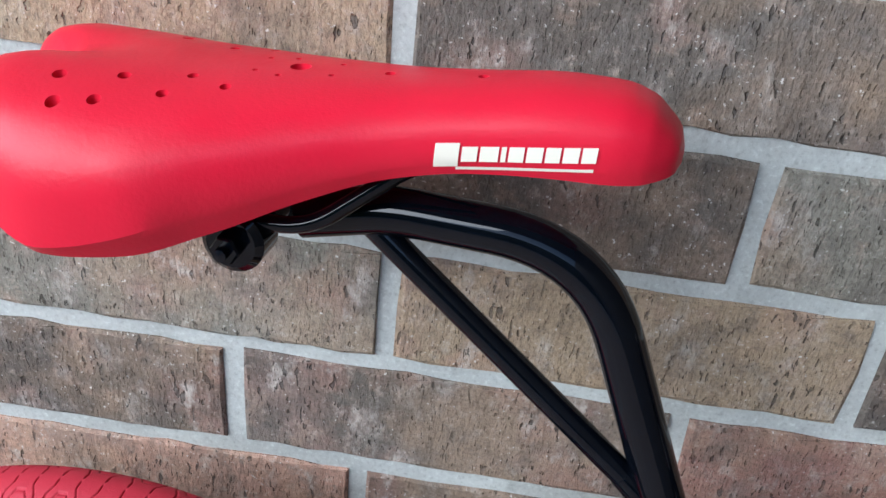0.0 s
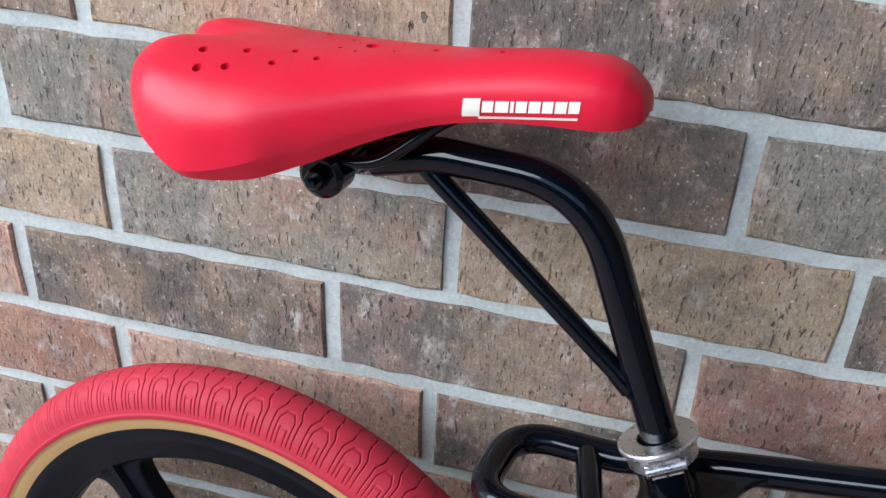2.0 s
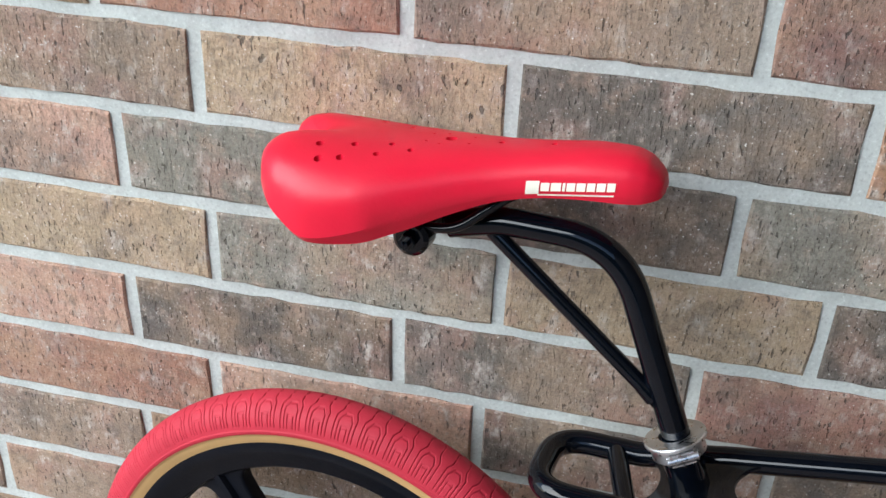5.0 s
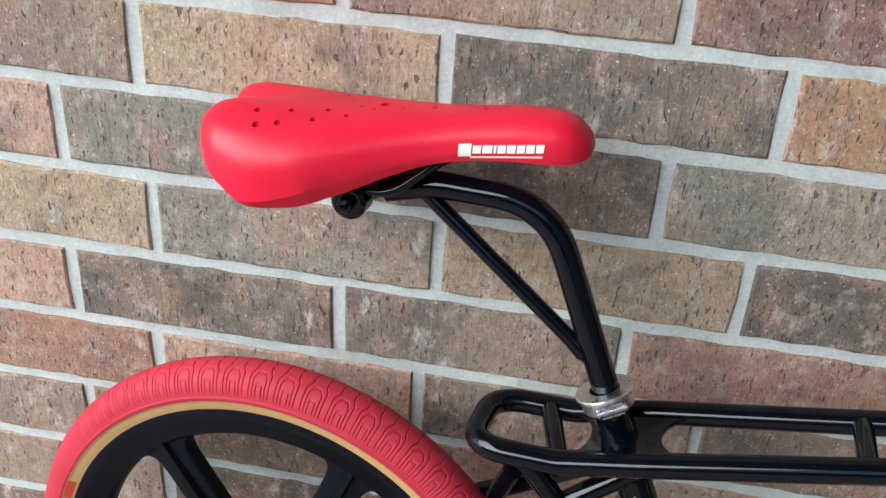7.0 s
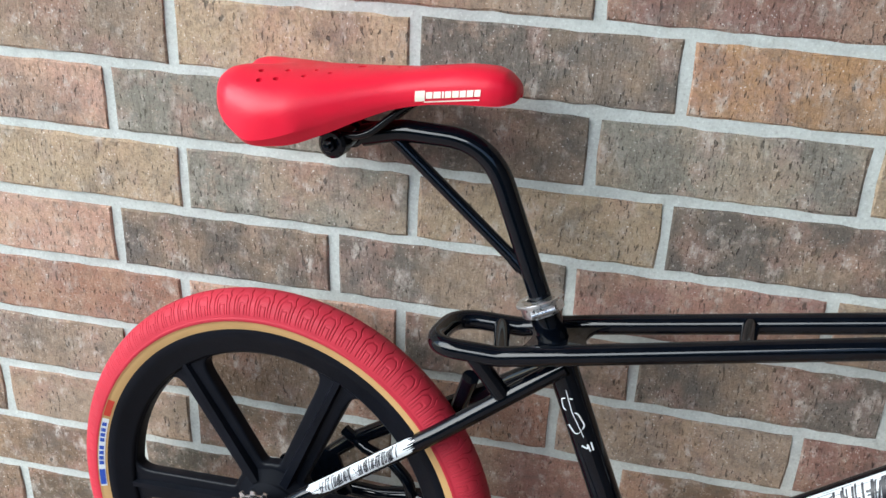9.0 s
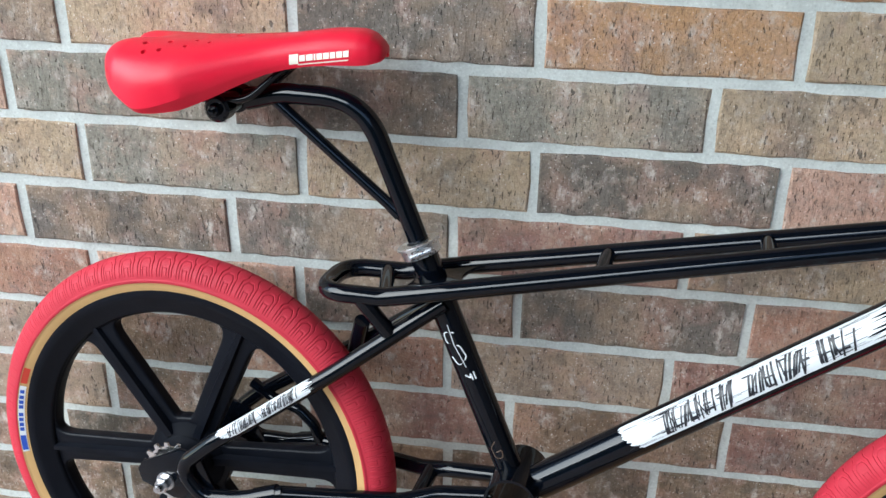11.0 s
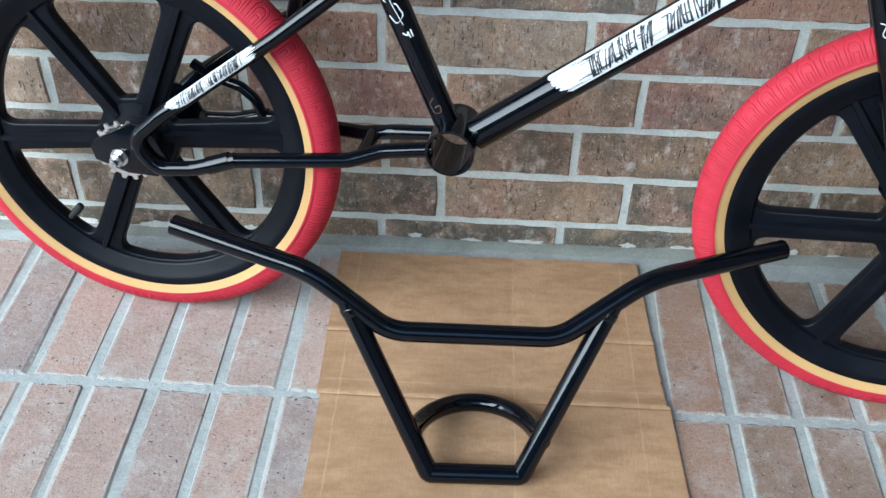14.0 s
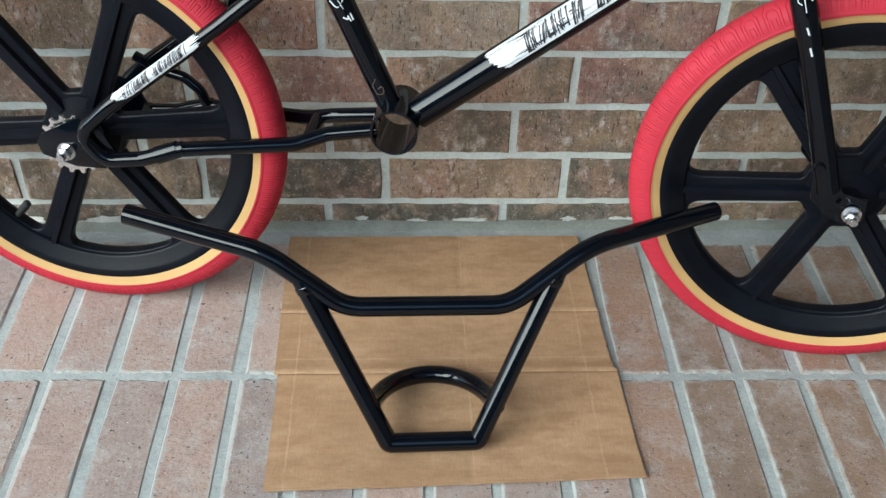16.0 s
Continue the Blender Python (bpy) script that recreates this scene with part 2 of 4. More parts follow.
M_CARD = cardboard_material()
M_SHADE = plastic("added_wall_dark", (0.05, 0.045, 0.042), 0.8, 90, 0.3, 0.3)
M_BACKDROP = plastic("backdrop_green", (0.045, 0.065, 0.03), 0.9, 12, 0.8, 0.8, 0.1)
# dark bluish tone set for the sheen that the black tubes pick up
M_CEIL = plastic("ceiling_blocker", (0.09, 0.10, 0.12), 0.7, 120, 0.2, 0.05)


# ---- mesh helpers ----
def mesh_of(name, verts, faces, mats, smooth=35.0, index=None):
    me = bpy.data.meshes.new(name)
    me.from_pydata([tuple(v) for v in verts], [], [tuple(f) for f in faces])
    for m in mats if isinstance(mats, (list, tuple)) else [mats]:
        me.materials.append(m)
    if index is not None:
        me.polygons.foreach_set("material_index", np.asarray(index, np.int32))
    if smooth:
        me.shade_smooth()
        me.set_sharp_from_angle(angle=radians(smooth))
    me.validate()
    me.update()
    return me


def part(name, me, parent, label=""):
    ob = new(name, me)
    ob.parent = parent
    return tagged(ob, label) if label else ob


def rounded(pts, r, n=7):
    """A polyline with its inner corners turned into arcs; r: one radius or one for each inner corner."""
    pts = [Vector(p) for p in pts]
    out = [pts[0]]
    for i in range(1, len(pts) - 1):
        a, b, c = pts[i - 1], pts[i], pts[i + 1]
        rad = r[i - 1] if isinstance(r, (list, tuple)) else r
        d1, d2 = (a - b).normalized(), (c - b).normalized()
        half = d1.angle(d2) / 2
        cut = min(rad / math.tan(half), 0.49 * (a - b).length, 0.49 * (c - b).length)
        p, q = b + d1 * cut, b + d2 * cut
        for s in range(n + 1):
            f = s / n
            out.append((1 - f) ** 2 * p + 2 * f * (1 - f) * b + f ** 2 * q)
    out.append(pts[-1])
    return out


def tube(path, radius, n=20, closed=False, wall=0.0):
    """Verts and faces of a pipe along a path. wall: the thickness of a pipe that is open at its end."""
    path = [Vector(p) for p in path]
    count = len(path)
    verts, faces = [], []
    tang = []
    for i in range(count):
        if closed:
            tang.append((path[(i + 1) % count] - path[i - 1]).normalized())
        else:
            tang.append((path[min(i + 1, count - 1)] - path[max(i - 1, 0)]).normalized())
    ref = Vector((0, 1, 0)) if abs(tang[0].y) < 0.9 else Vector((0, 0, 1))
    side = tang[0].cross(ref).normalized()
    for i in range(count):
        side = (side - tang[i] * side.dot(tang[i])).normalized()
        up = tang[i].cross(side)
        rad = radius[i] if isinstance(radius, (list, tuple)) else radius
        for j in range(n):
            a = 2 * math.pi * j / n
            verts.append(path[i] + (side * math.cos(a) + up * math.sin(a)) * rad)
    for i in range(count if closed else count - 1):
        for j in range(n):
            a, b = i * n + j, i * n + (j + 1) % n
            c, d = ((i + 1) % count) * n + (j + 1) % n, ((i + 1) % count) * n + j
            faces.append((a, b, c, d))
    if not closed:
        for i, flip in ((0, True), (count - 1, False)):
            ring = [i * n + j for j in range(n)]
            if wall:
                rad = radius[i] if isinstance(radius, (list, tuple)) else radius
                start = len(verts)
                for v in ring:
                    verts.append(path[i] + (verts[v] - path[i]) * (1 - wall / rad))
                for v in ring:
                    verts.append(path[i] + (verts[v] - path[i]) * (1 - wall / rad) - tang[i] * (0.03 if i else -0.03))
                for j in range(n):
                    k = (j + 1) % n
                    quads = [(ring[j], ring[k], start + k, start + j), (start + j, start + k, start + n + k, start + n + j)]
                    faces += quads if not flip else [q[::-1] for q in quads]
                faces.append(tuple(range(start + n, start + 2 * n)))
            else:
                faces.append(tuple(ring[::-1] if not flip else ring))
    return verts, faces


def lathe(profile, centre, axis="y", n=48, closed=True):
    """A ring turned round an axis from a profile of (radius, along)."""
    verts, faces = [], []
    m = len(profile)
    for i in range(n):
        a = 2 * math.pi * i / n
        for r, h in profile:
            if axis == "y":
                verts.append((centre[0] + r * math.cos(a), centre[1] + h, centre[2] + r * math.sin(a)))
            else:
                verts.append((centre[0] + r * math.cos(a), centre[1] + r * math.sin(a), centre[2] + h))
    for i in range(n):
        for j in range(m if closed else m - 1):
            k = (j + 1) % m
            faces.append((i * m + j, i * m + k, ((i + 1) % n) * m + k, ((i + 1) % n) * m + j))
    return verts, faces


def box(x0, x1, y0, y1, z0, z1):
    v = [(x, y, z) for x in (x0, x1) for y in (y0, y1) for z in (z0, z1)]
    return v, [(0, 1, 3, 2), (4, 6, 7, 5), (0, 4, 5, 1), (2, 3, 7, 6), (0, 2, 6, 4), (1, 5, 7, 3)]


def flat_cut(name, loops, y, thick, bevel, mat, res=1):
    """A plate in the xz plane from closed outlines; the inner ones are holes. Its edges are rounded."""
    cu = bpy.data.curves.new(name, "CURVE")
    cu.dimensions, cu.fill_mode = "2D", "BOTH"
    cu.extrude, cu.bevel_depth, cu.bevel_resolution = max(thick / 2 - bevel, 0.0), bevel, res
    for loop in loops:
        sp = cu.splines.new("POLY")
        sp.points.add(len(loop) - 1)
        for pt, (x, z) in zip(sp.points, loop):
            pt.co = (x, z, 0, 1)
        sp.use_cyclic_u = True
    tmp = new("tmp", cu)
    me = bpy.data.meshes.new_from_object(tmp.evaluated_get(bpy.context.evaluated_depsgraph_get()))
    bpy.data.objects.remove(tmp)
    bpy.data.curves.remove(cu)
    me.transform(Matrix(((1, 0, 0, 0), (0, 0, -1, y), (0, 1, 0, 0), (0, 0, 0, 1))))
    me.name = name
    bm = bmesh.new()
    bm.from_mesh(me)
    bmesh.ops.remove_doubles(bm, verts=bm.verts, dist=0.00005)
    bm.to_mesh(me)
    bm.free()
    me.materials.clear()
    me.materials.append(mat)
    me.shade_smooth()
    me.set_sharp_from_angle(angle=radians(40))
    return me


def merged(*lists):
    verts, faces = [], []
    for v, f in lists:
        base = len(verts)
        verts += list(v)
        faces += [tuple(i + base for i in face) for face in f]
    return verts, faces


# ---- setting ----
PITCH, COURSE, JOINT = 0.254, 0.0797, 0.0108
BED = 0.6000 + 2 * COURSE  # joint under the course at index 0
wall = tagged(new("wall_north", mesh_of("wall_north", *box(-2.4, 2.6, 0.0024, 0.22, -0.1, 2.4), M_MORTAR, 0)), "brown wire-cut brick wall with grey mortar joints", "wall", kind="structure")
LAY = Matrix.Translation((0, 0, 0.002))
ground = tagged(new("ground", mesh_of("ground", *box(-30, 30, -40, 0.0, -0.2, -0.0021), M_FLOORMORTAR, 0)), "grey mortar bed under brick paving", "ground", kind="structure")
ground.matrix_world = LAY

# unseen wall, added to keep light off the right side
side = tagged(new("wall_east", mesh_of("wall_east", *box(1.06, 1.26, -5.0, 0.0, -0.4, 2.4), M_SHADE, 0)), "plain dark unseen wall added to dim the right side", "wall", kind="structure")
# unseen screen behind the camera, added to block low sky and darken reflections
hedge = tagged(new("backdrop", mesh_of("backdrop", *box(-9.0, 9.0, -5.2, -5.0, -0.6, 2.3), M_BACKDROP, 0)), "plain dark green unseen screen added to darken reflections", "hedge", kind="structure")
# unseen ceiling, added with its edges set to shade the upper and right parts
ceil = tagged(new("ceiling", mesh_of("ceiling", *box(-1.45, 5.0, -2.3, 0.22, 2.4, 2.5), M_CEIL, 0)), "plain dark unseen porch ceiling added to hold back high light", "ceiling", kind="structure")
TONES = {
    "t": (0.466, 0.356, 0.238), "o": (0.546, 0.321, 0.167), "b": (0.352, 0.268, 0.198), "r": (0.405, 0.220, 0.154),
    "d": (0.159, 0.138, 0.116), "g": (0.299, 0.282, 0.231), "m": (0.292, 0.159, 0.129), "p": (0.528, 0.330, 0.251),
    # darker brick colours for the low courses, with some shade mixed in
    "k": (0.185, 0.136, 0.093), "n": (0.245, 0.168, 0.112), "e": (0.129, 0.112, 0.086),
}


# ---- bicycle: x forward, y to the wall, z up its own lean; the rear tyre touches the floor at the origin ----
bike = tagged(new("bicycle"), "black freestyle bicycle with red saddle and red tyres leaning on bricks", "bicycle")
bike.matrix_world = Matrix.Translation((-0.2845, -0.1404, 0.0)) @ pose(0, 0, 0, 0, 0, -7.42) @ pose(0, 0, 0, -6.32, 0, 0)
AX, AZ = -0.0010, 0.2455
FX, FZ = 0.8950, 0.2425
BBX, BBZ = 0.3760, 0.2860


def pipe(name, pts, r, mat=M_BLACK, parent=bike, label="", n=20, wall_t=0.0):
    return part(name, mesh_of(name, *tube(pts, r, n, False, wall_t), mat), parent, label)


# bottom bracket shell, open through
part("bottom_bracket_shell", mesh_of("bottom_bracket_shell", *lathe([(0.0275, -0.036), (0.0275, 0.036), (0.0248, 0.036), (0.0248, -0.036)], (BBX, 0, BBZ), n=40), M_BLACK), bike, "open black bottom bracket shell without cranks")
ST_DIR = Vector((0.2635 - BBX, 0, 0.531 - BBZ)).normalized()
st_foot, st_top = Vector((BBX, 0, BBZ)) + ST_DIR * 0.026, Vector((0.2635, 0, 0.531))
seat_tube = pipe("seat_tube", [st_foot, st_top], 0.0143)
dt_foot, dt_top = Vector((0.3990, 0, 0.2955)), Vector((0.7490, 0, 0.5684))
down_tube = pipe("down_tube", [dt_foot, dt_top], 0.0185, n=28)
HT_DIR = Vector((-0.29, 0, 0.957)).normalized()
ht_mid = Vector((0.7540, 0, 0.5950))
pipe("head_tube", [ht_mid - HT_DIR * 0.062, ht_mid + HT_DIR * 0.055], 0.0185, n=28)
cup = lambda c: tube([c, c + HT_DIR * 0.005, c + HT_DIR * 0.012], [0.0225, 0.0225, 0.019], 28)
part("headset_cup", mesh_of("headset_cup", *cup(ht_mid + HT_DIR * 0.055), M_STEEL), bike, "polished headset cup")
part("headset_cup", mesh_of("headset_cup", *tube([ht_mid - HT_DIR * 0.062, ht_mid - HT_DIR * 0.068, ht_mid - HT_DIR * 0.073], [0.0225, 0.0225, 0.019], 28), M_STEEL), bike, "polished headset cup")
pipe("steerer", [ht_mid + HT_DIR * 0.06, ht_mid + HT_DIR * 0.085], 0.0127)

# twin rails that run back past the seat tube and join in a loop
RO = 0.037
rail = [(0.742, -0.020, 0.6164), (0.30, -RO, 0.5085), (0.236, -RO, 0.4920), (0.1695, -RO, 0.4885), (0.1695, RO, 0.4885), (0.236, RO, 0.4920), (0.30, RO, 0.5085), (0.742, 0.020, 0.6164)]
pipe("top_tube", rounded(rail, [0.2, 0.06, 0.030, 0.030, 0.06, 0.2], 9), 0.0095, label="twin black top rails joined in a loop behind the seat tube")
for bx, bz, o in ((0.4425, 0.5435, 0.031), (0.585, 0.578, 0.026)):
    pipe("rail_brace", [(bx, -o, bz), (bx, o, bz)], 0.0075)
pipe("rail_brace", [(0.2385, -RO, 0.4930), (0.2170, RO, 0.4910)], 0.0078)
# gusset plate round the seat tube
gus = []
for s in range(13):
    a = math.pi * (-0.5 + s / 12)
    gus.append((0.332 - 0.026 * math.cos(a), 0.030 * math.sin(a)))
gus = [(0.343, -RO + 0.002)] + gus + [(0.343, RO - 0.002)]
back = []
for s in range(13):
    a = math.pi * (0.5 - s / 12)
    back.append((0.243 + 0.012 * math.cos(a), 0.026 * math.sin(a)))
gus = gus + [(0.244, RO - 0.002)] + back + [(0.244, -RO + 0.002)]
gme = flat_cut("gusset_plate", [gus], 0, 0.004, 0.001, M_BLACK)
gme.transform(Matrix.Translation((0.30, 0, 0.5085)) @ pose(0, 0, 0, 0, -13.8, 0) @ Matrix.Translation((-0.30, 0, 0)) @ pose(0, 0, 0, -90, 0, 0))
part("gusset_plate", gme, bike)

for s in (-1, 1):
    # seat stay, bent round at the dropout into the socket of the chain stay
    stay = [(0.292, 0.013 * s, 0.4855), (0.185, 0.037 * s, 0.4000), (0.060, 0.063 * s, 0.3085), (0.020, 0.066 * s, 0.2720), (0.046, 0.066 * s, 0.2400), (0.090, 0.063 * s, 0.2445), (0.138, 0.058 * s, 0.2590)]
    ss = pipe("seat_stay", rounded(stay, [0.15, 0.1, 0.022, 0.026, 0.05], 8), 0.0088)
    cs = [(0.130, 0.058 * s, 0.2570), (0.262, 0.0345 * s, 0.2625), (0.298, 0.024 * s, 0.2735), (0.354, 0.020 * s, 0.2810)]
    pipe("chain_stay", rounded(cs, 0.05, 6), 0.0088)
    pipe("stay_socket", [(0.106, 0.0612 * s, 0.2490), (0.131, 0.0578 * s, 0.2575)], 0.0102)
    if s < 0:
        pipe("loop_strut", [(0.213, 0.037 * s, 0.488), (0.240, 0.026 * s, 0.4500)], 0.0085)
    else:
        pipe("loop_strut", [(0.198, 0.012, 0.4400), (0.180, 0.034, 0.3860)], 0.0085)
    # dropout plate
    drop = [(-0.034, 0.2540), (-0.028, 0.2640), (0.018, 0.2880), (0.040, 0.2840), (0.050, 0.2600), (0.060, 0.2420), (0.042, 0.2270), (0.008, 0.2270), (-0.030, 0.2400)]
    part("dropout", flat_cut("dropout", [drop], 0.0585 * s, 0.005, 0.0012, M_BLACK), bike, "black slotted dropout plate")
pipe("brake_arch", rounded([(0.046, 0.060, 0.3160), (0.075, 0.055, 0.3030), (0.108, 0.052, 0.2960), (0.127, 0.051, 0.2800), (0.133, 0.052, 0.2600)], 0.02, 5), 0.0065, label="short curved black brake mount")
pipe("stay_bridge", [(0.276, -0.03, 0.2660), (0.276, 0.03, 0.2660)], 0.0085)

# seat clamp, post and strut
cl_c = Vector((0.2622, 0, 0.5330))
fwd = Vector((0, 1, 0)).cross(ST_DIR).normalized()
rot = Matrix((fwd, Vector((0, 1, 0)), ST_DIR)).transposed()
cv, cf = lathe([(0.0143, -0.0058), (0.0185, -0.0058), (0.0196, -0.0048), (0.0196, 0.0050), (0.0226, 0.0058), (0.0226, 0.0076), (0.0216, 0.0084), (0.0116, 0.0086), (0.0116, 0.0040), (0.0143, 0.0040)], (0, 0, 0), "z", 44)
lug1 = box(0.0170, 0.0224, -0.0085, -0.0006, -0.0046, 0.0046)
lug2 = box(0.0170, 0.0224, 0.0006, 0.0085, -0.0046, 0.0046)
spin = Matrix.Rotation(radians(-72), 3, "Z")
cv, cf = merged((cv, cf), lug1, lug2)
clamp = part("seat_clamp", mesh_of("seat_clamp", [cl_c + rot @ (spin @ Vector(v)) for v in cv], cf, M_BRUSHED, 30), bike, "brushed alloy seat clamp")
b0, b1 = cl_c + rot @ (spin @ Vector((0.0212, -0.0110, 0))), cl_c + rot @ (spin @ Vector((0.0212, 0.0110, 0)))
pipe("clamp_bolt", [b0, b1], 0.0036, M_ZINC, clamp, "zinc clamp bolt", 12)
post = [(0.2660, 0, 0.5250), (0.2575, 0, 0.5460), (0.1995, 0, 0.6755), (0.1150, 0, 0.6745), (0.0780, 0, 0.6640)]
seat_post = pipe("seat_post", rounded(post, [0.05, 0.085, 0.1], 12), 0.0103, label="curved black layback seat post with a diagonal strut", n=24)
part("post_strut", mesh_of("post_strut", *tube([(0.1050, 0, 0.6690), (0.2475, 0, 0.5603)], 0.0060, 16), M_BLACK), seat_post)
part("weld_bead", mesh_of("weld_bead", *tube([(0.2300, 0, 0.5737), (0.2400, 0, 0.5660)], [0.0064, 0.0072], 12), M_BLACK), seat_post)

# ---- saddle ----
SX = [-0.0585, -0.0570, -0.0535, -0.0450, -0.030, -0.003, 0.027, 0.058, 0.09, 0.12, 0.15, 0.180, 0.198, 0.209, 0.2155, 0.2210, 0.2232]
SW = [0.012, 0.0240, 0.0370, 0.0510, 0.0620, 0.0680, 0.0640, 0.0525, 0.0400, 0.0312, 0.0268, 0.0248, 0.0232, 0.0203, 0.0165, 0.0112, 0.0050]
STOP = [0.7020, 0.7065, 0.7120, 0.7180, 0.7212, 0.7222, 0.7228, 0.7252, 0.7285, 0.7320, 0.7370, 0.7418, 0.7425, 0.7400, 0.7355, 0.7300, 0.7240]
SBOT = [0.6995, 0.6953, 0.6900, 0.6810, 0.6695, 0.6570, 0.6602, 0.6720, 0.6880, 0.7005, 0.7075, 0.7110, 0.7120, 0.7130, 0.7145, 0.7165, 0.7195]


def smooth_at(x, col):
    """A value between the given stations, with a continuous slope."""
    i = max(0, min(len(SX) - 2, int(np.searchsorted(SX, x)) - 1))
    def slope(j):
        if j == 0 or j == len(SX) - 1:
            a, b = (0, 1) if j == 0 else (j - 1, j)
            return (col[b] - col[a]) / (SX[b] - SX[a])
        l, r = (col[j] - col[j - 1]) / (SX[j] - SX[j - 1]), (col[j + 1] - col[j]) / (SX[j + 1] - SX[j])
        return 0.0 if l * r <= 0 else 2 * l * r / (l + r)
    h = SX[i + 1] - SX[i]
    t = min(1.0, max(0.0, (x - SX[i]) / h))
    return (2 * t ** 3 - 3 * t ** 2 + 1) * col[i] + (t ** 3 - 2 * t ** 2 + t) * h * slope(i) + (3 * t ** 2 - 2 * t ** 3) * col[i + 1] + (t ** 3 - t ** 2) * h * slope(i + 1)


def saddle_at(x):
    return tuple(smooth_at(x, col) for col in (SW, STOP, SBOT))


def saddle_side(x, a):
    """A point of the saddle's skin: a = 0 on the ridge, 1 at the lower edge."""
    w, zt, zb = saddle_at(x)
    ang = a * math.pi / 2
    nose = max(0.0, min(1.0, (x - 0.03) / 0.08))
    rise = max(0.0, min(1.0, (x + 0.045) / 0.095))
    tuck = min((0.003 + 0.013 * rise * rise) - 0.010 * nose, 0.45 * (zt - zb))
    if a > 0.85:
        f = (a - 0.85) / 0.15
        return w * (1 - (0.04 + 0.08 * rise - 0.04 * nose) * f), zb + tuck * (1 - f)
    ang = a / 0.85 * math.pi / 2
    zb += tuck
    y = w * math.sin(ang) ** (0.95 - 0.2 * nose)
    z = zb + (zt - zb) * math.cos(ang) ** (0.56 + 0.14 * nose)
    rear = max(0.0, min(1.0, (0.02 - x) / 0.06))
    z -= 0.006 * math.exp(-((y / 0.012) ** 2)) * rear
    return y, z


def saddle_mesh():
    xs = [float(x) for x in np.interp(np.linspace(0, len(SX) - 1, 113), range(len(SX)), SX)]
    smooth_x = np.array(xs)
    na = 21
    verts, faces = [], []
    ring = None
    for x in smooth_x:
        row = []
        top = [saddle_side(float(x), a / (na - 1)) for a in range(na)]
        w, zt, zb = saddle_at(float(x))
        loop = [(-y, z) for y, z in top[::-1]] + top[1:]
        h4, h10, h12 = (min(h, f * (zt - zb)) for h, f in ((0.004, 0.3), (0.010, 0.5), (0.012, 0.55)))
        inner = [(w * 0.84, zb + 0.0005), (w * 0.76, zb + h4), (w * 0.4, zb + h10), (0.0, zb + h12), (-w * 0.4, zb + h10), (-w * 0.76, zb + h4), (-w * 0.84, zb + 0.0005)]
        loop += inner
        for y, z in loop:
            notch = 0.020 * math.exp(-((y / 0.014) ** 2)) * max(0.0, min(1.0, (0.0 - x) / 0.055))
            row.append((float(x) + notch, y, z))
        base = len(verts)
        verts += row
        if ring is not None:
            m = len(row)
            for j in range(m):
                k = (j + 1) % m
                faces.append((ring + j, base + j, base + k, ring + k))
        ring = base
    m = 2 * na - 1 + 7
    faces.append(tuple(range(m)))
    faces.append(tuple(range(len(verts) - m, len(verts)))[::-1])
    return mesh_of("saddle", verts, faces, M_SADDLE, 0)


def surface_y(x, z):
    lo, hi = 0.0, 1.0
    for _ in range(30):
        mid = (lo + hi) / 2
        if saddle_side(x, mid)[1] > z:
            lo = mid
        else:
            hi = mid
    return saddle_side(x, lo)[0]


def surface_z(x, y):
    lo, hi = 0.0, 1.0
    for _ in range(30):
        mid = (lo + hi) / 2
        if saddle_side(x, mid)[0] < abs(y):
            lo = mid
        else:
            hi = mid
    return saddle_side(x, lo)[1]


def drilled(me, holes):
    """The mesh with round holes sunk into it from above."""
    bodies = []
    for x, y, r in holes:
        z = surface_z(x, y)
        bodies.append(tube([(x, y, z - 0.007), (x, y, z + 0.012)], r, 14))
    ob, cut = new("tmp_a", me), new("tmp_b", mesh_of("tmp_b", *merged(*bodies), M_SADDLE, 0))
    mod = ob.modifiers.new("cut", "BOOLEAN")
    mod.object, mod.operation, mod.solver = cut, "DIFFERENCE", "EXACT"
    bpy.context.view_layer.update()
    done = bpy.data.meshes.new_from_object(ob.evaluated_get(bpy.context.evaluated_depsgraph_get()))
    bpy.data.objects.remove(ob)
    bpy.data.objects.remove(cut)
    done.shade_smooth()
    done.set_sharp_from_angle(angle=radians(27))
    return done


HOLES = [(0.074, 0, 0.0042), (0.110, 0, 0.0021), (0.146, 0, 0.0021)]
for s in (-1, 1):
    HOLES += [(-0.0045, 0.0465 * s, 0.0029), (0.0100, 0.0425 * s, 0.0027), (0.0327, 0.0335 * s, 0.0024), (0.0537, 0.0245 * s, 0.0022)]
    HOLES += [(-0.0100, 0.0325 * s, 0.0029), (0.0135, 0.0265 * s, 0.0026), (0.0380, 0.019 * s, 0.0022)]
    HOLES += [(0.0585, 0.008 * s, 0.0012), (0.0690, 0.011 * s, 0.0012), (0.0890, 0.007 * s, 0.0012)]
saddle = part("saddle", drilled(saddle_mesh(), HOLES), bike, "red moulded plastic saddle with round perforations")
saddle.matrix_basis = Matrix.Translation((0, 0, 0.70)) @ Matrix.Rotation(radians(2.5), 4, "X") @ Matrix.Translation((0, 0, -0.70))


